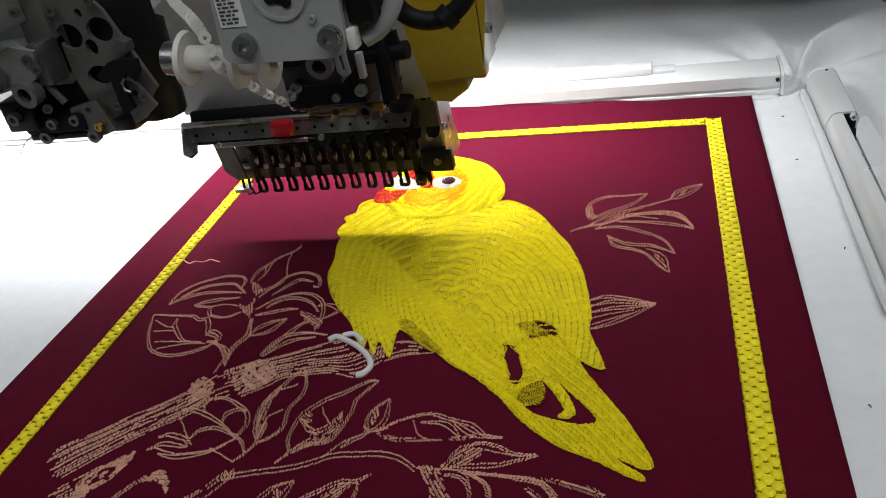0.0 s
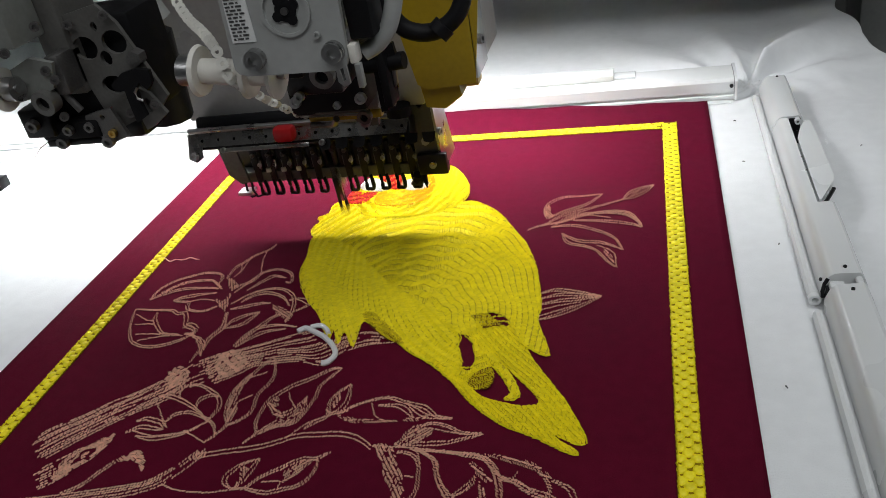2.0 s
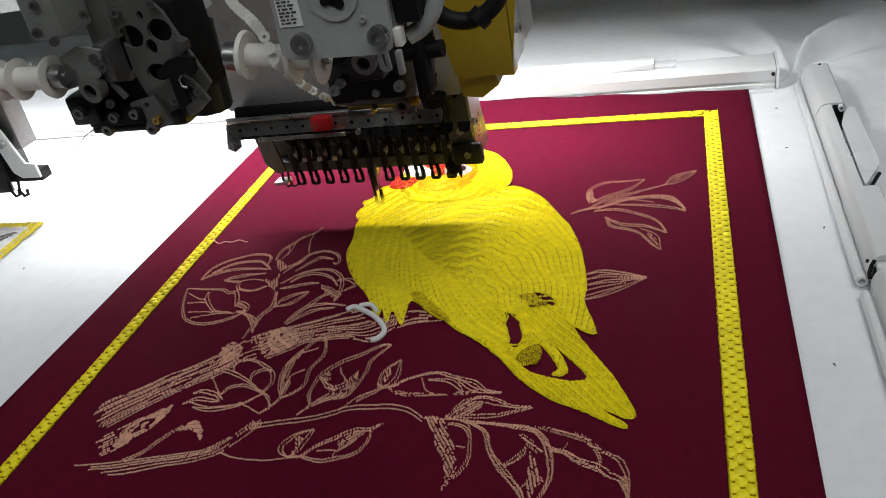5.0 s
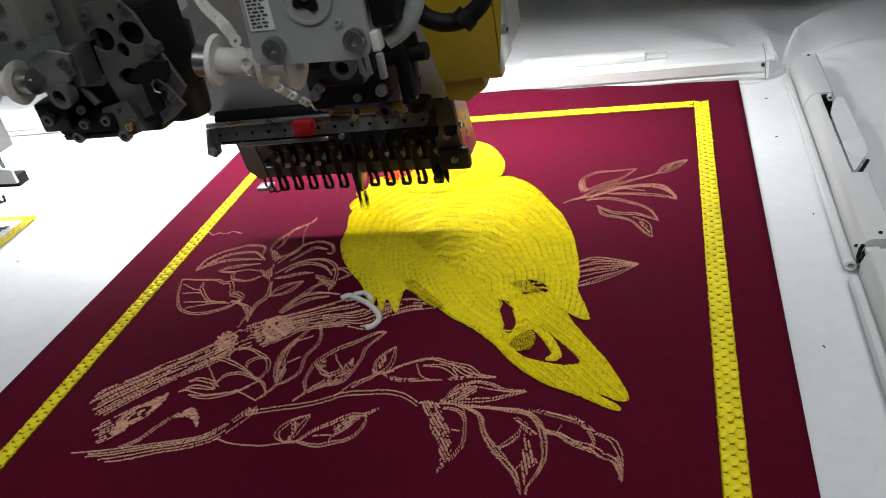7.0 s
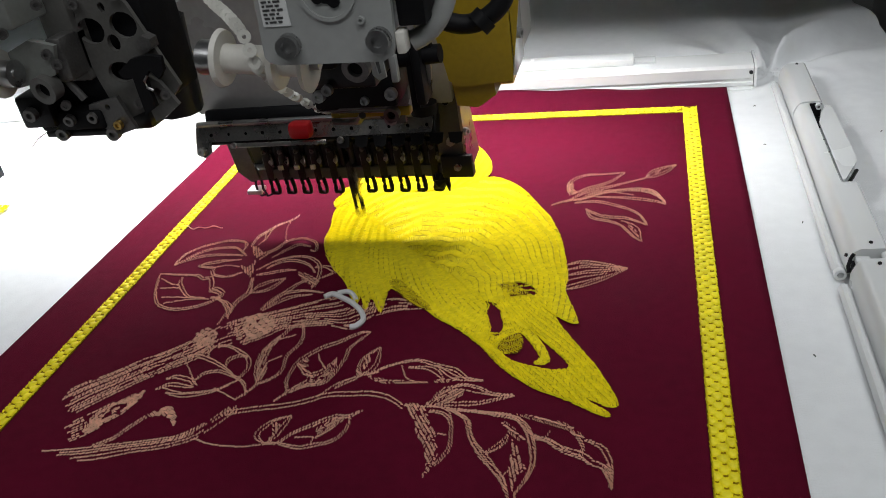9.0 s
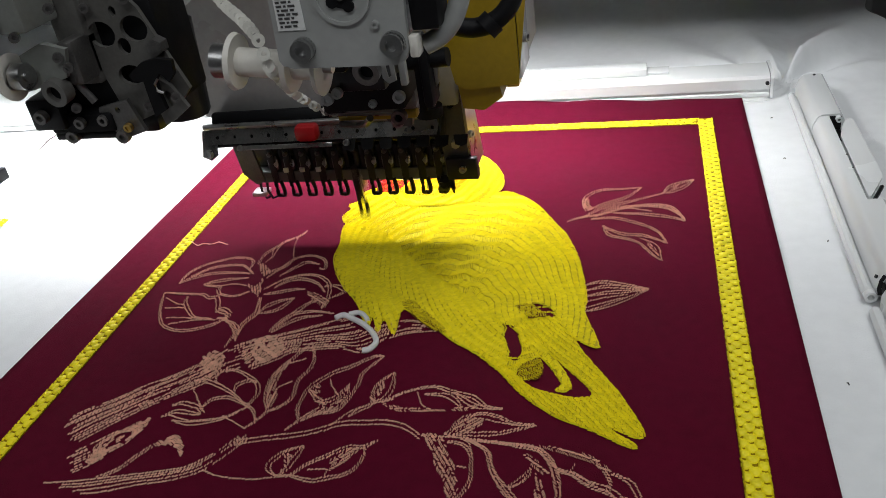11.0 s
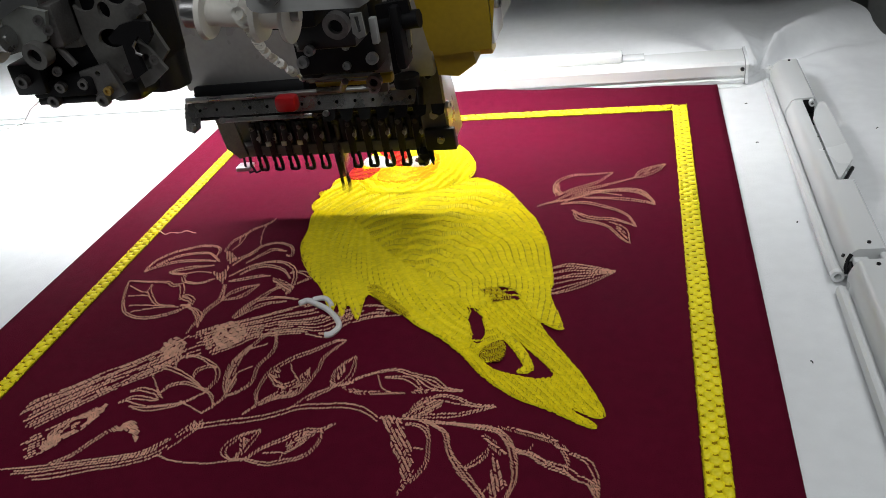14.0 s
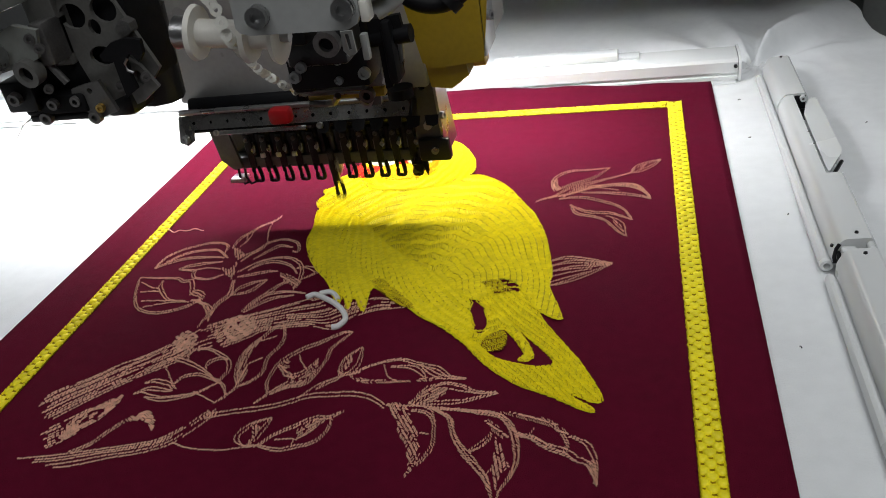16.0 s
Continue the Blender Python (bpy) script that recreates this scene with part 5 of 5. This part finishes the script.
def left_feeder():
    f = tagged(root("sequin_feeder"), "dark mechanical sequin feeder with a slotted grey plate", "sequin feeder")
    pl = bmesh.new()
    holes = [circle2(0.0045, 0.2430, 0.0022, 0.003, 10), circle2(0.0245, 0.2450, 0.0022, 0.003, 10), circle2(0.0130, 0.2325, 0.0085, 0.0075, 16), circle2(0.0345, 0.2345, 0.0085, 0.0075, 16), circle2(0.0250, 0.2250, 0.004, 0.005, 12), circle2(0.0235, 0.2080, 0.0085, 0.006, 16)]
    plate(pl, [(-0.004, 0.252), (0.030, 0.258), (0.040, 0.246), (0.052, 0.214), (0.058, 0.198), (0.050, 0.190), (0.020, 0.180), (0.010, 0.190), (0.004, 0.215)], holes, -0.056, 0.003)
    part("slotted_plate", pl, M_PLATE, f, "grey plate with round and slotted holes")
    part("backing_block", box(bmesh.new(), (0.000, -0.048, 0.186), (0.044, -0.01, 0.250), 0.003), M_BLACK, f)
    part("drum", cyl(bmesh.new(), (-0.0155, 0.045, 0.1445), (-0.010, 0.045, 0.212), 0.019, 10), M_DARK, f)
    part("foot_lump", box(bmesh.new(), (-0.034, 0.0, 0.147), (-0.008, 0.045, 0.164), 0.006), M_DARK, f)
    w2 = bmesh.new()
    plate(w2, [(0.036, 0.210), (0.048, 0.202), (0.056, 0.188), (0.044, 0.180), (0.038, 0.178), (0.036, 0.190)], [circle2(0.045, 0.194, 0.003, 0.005, 10)], -0.060, 0.003)
    part("angle_plate", w2, M_PLATE, f)
    tb = bmesh.new()
    plate(tb, [(0.0289, 0.2113), (0.0392, 0.2182), (0.0494, 0.2199), (0.0581, 0.2183), (0.0575, 0.2106), (0.0529, 0.2056), (0.0505, 0.2090), (0.0484, 0.2111), (0.0448, 0.2070), (0.0447, 0.1987), (0.0459, 0.1897), (0.0373, 0.1853), (0.0369, 0.1974), (0.0368, 0.2072), (0.0304, 0.2075)], [], -0.0665, 0.003)
    part("clamp_bracket", tb, M_BLACK, f)
    part("bracket_pin", tube(bmesh.new(), [(0.0470, -0.0675, 0.2085), (0.0450, -0.0685, 0.2060), (0.0455, -0.0685, 0.2020), (0.0480, -0.0675, 0.2000)], 0.0008, 7), M_STEEL, f)
    gb = bmesh.new()
    plate(gb, [(0.000, 0.192), (0.020, 0.196), (0.026, 0.176), (0.012, 0.172), (-0.002, 0.182)], [circle2(0.012, 0.190, 0.0018, seg=8)], -0.064, 0.003)
    part("lower_plate", gb, M_GUN, f)
    screw("brass_screw", (0.0165, -0.0645, 0.1795), (0, -1, 0), 0.0028, M_BRASS, f)
    lv = bmesh.new()
    plate(lv, [(-0.041, 0.217), (-0.038, 0.226), (-0.012, 0.236), (0.0035, 0.232), (-0.002, 0.216), (-0.013, 0.2125), (-0.034, 0.2085)], [circle2(-0.0294, 0.2198, 0.0026, seg=12)], -0.078, 0.004)
    part("grey_lever", lv, M_LEVER, f)
    bm = bmesh.new()
    ring(bm, (-0.0110, -0.078, 0.2085), (0.1, 1, 0.1), 0.0082, 0.0046, 0.008, 26)
    part("bush", bm, M_PLATE, f)
    part("bush_core", cyl(bmesh.new(), (-0.0110, -0.078, 0.2085), (-0.0110, -0.06, 0.2085), 0.0048, 14), M_BLACK, f)
    for lo, hi, m in (((-0.050, -0.070, 0.176), (-0.028, -0.045, 0.196), M_DARK), ((-0.042, -0.066, 0.172), (0.002, -0.04, 0.184), M_BLACK), ((-0.030, -0.055, 0.184), (0.006, -0.03, 0.205), M_BLACK),
                      ((-0.056, -0.06, 0.180), (-0.046, -0.03, 0.194), M_GUN), ((-0.010, -0.075, 0.205), (0.000, -0.05, 0.230), M_GUN), ((-0.02, -0.06, 0.20), (0.0, -0.02, 0.29), M_PLATE), ((-0.036, -0.09, 0.240), (-0.012, -0.06, 0.290), M_LEVER)):
        part("link_block", box(bmesh.new(), (lo[0] + 0.0055, lo[1], lo[2] + 0.005), (hi[0] + 0.0055, hi[1], hi[2] + 0.005), 0.002), m, f)
    for x, y, z, r in ((-0.039, -0.071, 0.1865, 0.0042), (-0.018, -0.067, 0.1800, 0.0035), (-0.004, -0.064, 0.1800, 0.0035), (-0.030, -0.062, 0.1700, 0.0042), (0.006, -0.064, 0.1695, 0.0042)):
        screw("screw", (x + 0.0055, y, z + 0.005), (0, -1, -0.1), r, M_GUN, f)
    for x, y, z in ((-0.002, -0.0785, 0.228), (0.002, -0.0785, 0.222), (0.010, -0.0590, 0.249), (0.036, -0.0590, 0.252), (0.030, -0.0590, 0.190), (0.052, -0.0630, 0.196), (-0.008, -0.0720, 0.196), (0.008, -0.084, 0.256), (-0.024, -0.0905, 0.250), (-0.014, -0.0905, 0.244), (-0.018, -0.0905, 0.266)):
        screw("screw", (x, y, z), (0.5, -1, 0), 0.0029, M_GUN, f)
    part("slide_bar", box(bmesh.new(), (-0.0385, -0.062, 0.1715), (0.0135, -0.055, 0.176), 0.001), M_DARK, f)
    part("pin_rod", cyl(bmesh.new(), (-0.008, -0.072, 0.222), (0.004, -0.070, 0.198), 0.0022, 10), M_GUN, f)
    part("hex_nut", cyl(bmesh.new(), (0.046, -0.052, 0.224), (0.046, -0.060, 0.224), 0.005, 6), M_GUN, f)
    roller(f, (-0.0275, -0.088, 0.2215), (-0.068, -0.088, 0.2225), 0.0133, 0.0075)
    part("torn_sleeve", tube(bmesh.new(), [(-0.012, 0.02, 0.285), (-0.002, 0.025, 0.255), (0.012, 0.03, 0.222)], [0.015, 0.015, 0.012], 12), M_GREY, f)
    part("carrier", box(bmesh.new(), (-0.09, -0.02, 0.275), (0.02, 0.098, 0.33), 0.004), M_GREY, f)
    return f


left_feeder()


def next_head():
    """The near end of the neighbouring head."""
    h = tagged(root("embroidery_machine"), "end bracket of the neighbouring embroidery machine", "embroidery machine")
    br = bmesh.new()
    plate(br, [(-0.3340, 0.140), (-0.3220, 0.140), (-0.2990, 0.068), (-0.2870, 0.0665), (-0.2870, 0.0515), (-0.3090, 0.0515), (-0.3180, 0.058)], [], 0.126, 0.003)
    part("end_bracket", br, M_RAIL, h, "pale steel bracket")
    part("case_end", box(bmesh.new(), (-0.345, 0.129, 0.046), (-0.288, 0.145, 0.058), 0.001), M_BLACK, h)
    part("case_back", box(bmesh.new(), (-0.50, 0.131, 0.046), (-0.315, 0.150, 0.26), 0.002), M_DARK, h)
    part("side_post", box(bmesh.new(), (-0.318, 0.135, 0.08), (-0.302, 0.16, 0.25), 0.002), M_GUN, h)
    for x, z in ((-0.3135, 0.092), (-0.3225, 0.112), (-0.326, 0.130)):
        screw("screw", (x, 0.1255, z), (0, -1, 0), 0.0042, M_STEEL, h)
    for x in (-0.320, -0.309):
        part("catcher_hook", tube(bmesh.new(), [(x - 0.004, 0.122, 0.052), (x - 0.006, 0.120, 0.040), (x - 0.002, 0.119, 0.034), (x + 0.004, 0.119, 0.036), (x + 0.005, 0.119, 0.042)], 0.0016), M_BLACK, h)
    part("presser_foot", box(bmesh.new(), (-0.345, 0.120, 0.038), (-0.326, 0.126, 0.075), 0.001), M_DARK, h)
    h.location = (-0.0147, 0.012, -0.004)
    return h


next_head()

# thin thread from the neighbouring head to the feeder
part_thread = bmesh.new()
tube(part_thread, [(-0.300, 0.150, 0.070), (-0.22, 0.10, 0.095), (-0.14, 0.03, 0.125), (-0.075, -0.03, 0.158), (-0.045, -0.05, 0.172)], 0.0004, 6)
tagged(part("sewing_thread", part_thread, M_GUN), "thin grey thread strung to the feeder", "thread")


# ---- what moves ----
DRIFT = [(0.0, 0.0, 0.0), (0.5, -0.0024, 0.0012), (0.6, -0.0195, 0.0028), (0.7, -0.0262, 0.0034), (1.0, -0.0280, 0.0036), (1.5, -0.0282, 0.0036), (2.0, -0.0276, 0.0048), (2.5, -0.0277, 0.0033),
         (3.0, -0.0275, 0.0045), (3.5, -0.0270, 0.0046), (4.0, -0.0242, 0.0070), (6.5, -0.0195, 0.0347), (7.0, -0.0214, 0.0431), (7.5, -0.0236, 0.0473), (8.0, -0.0281, 0.0529),
         (8.5, -0.0346, 0.0583), (9.0, -0.0367, 0.0602), (9.5, -0.0317, 0.0530), (12.0, -0.0240, 0.0248), (12.5, -0.0255, 0.0165), (13.0, -0.0277, 0.0091), (13.5, -0.0287, 0.0069),
         (14.0, -0.0287, 0.0107), (14.5, -0.0283, 0.0157), (15.0, -0.0273, 0.0238), (15.5, -0.0283, 0.0321), (16.0, -0.0281, 0.0348)]


def motions():
    for thing in CARRIED:
        home = thing.location.copy()
        walk(thing, [(t, pose(home.x + x, home.y + y, home.z)) for t, x, y in DRIFT])
    # ten strokes a second once the head has started, each downstroke at the full tenth
    rows = [(0.0, pose(0, 0, 0)), (1.55, pose(0, 0, 0))]
    for i in range(16, 160):
        rows += [(i / 10 - 0.018, pose(0, 0, -0.002)), (i / 10 + 0.022, pose(0, 0, -0.036))]
    rows.append((16.0, pose(0, 0, -0.018)))
    walk(NEEDLE, rows)


motions()
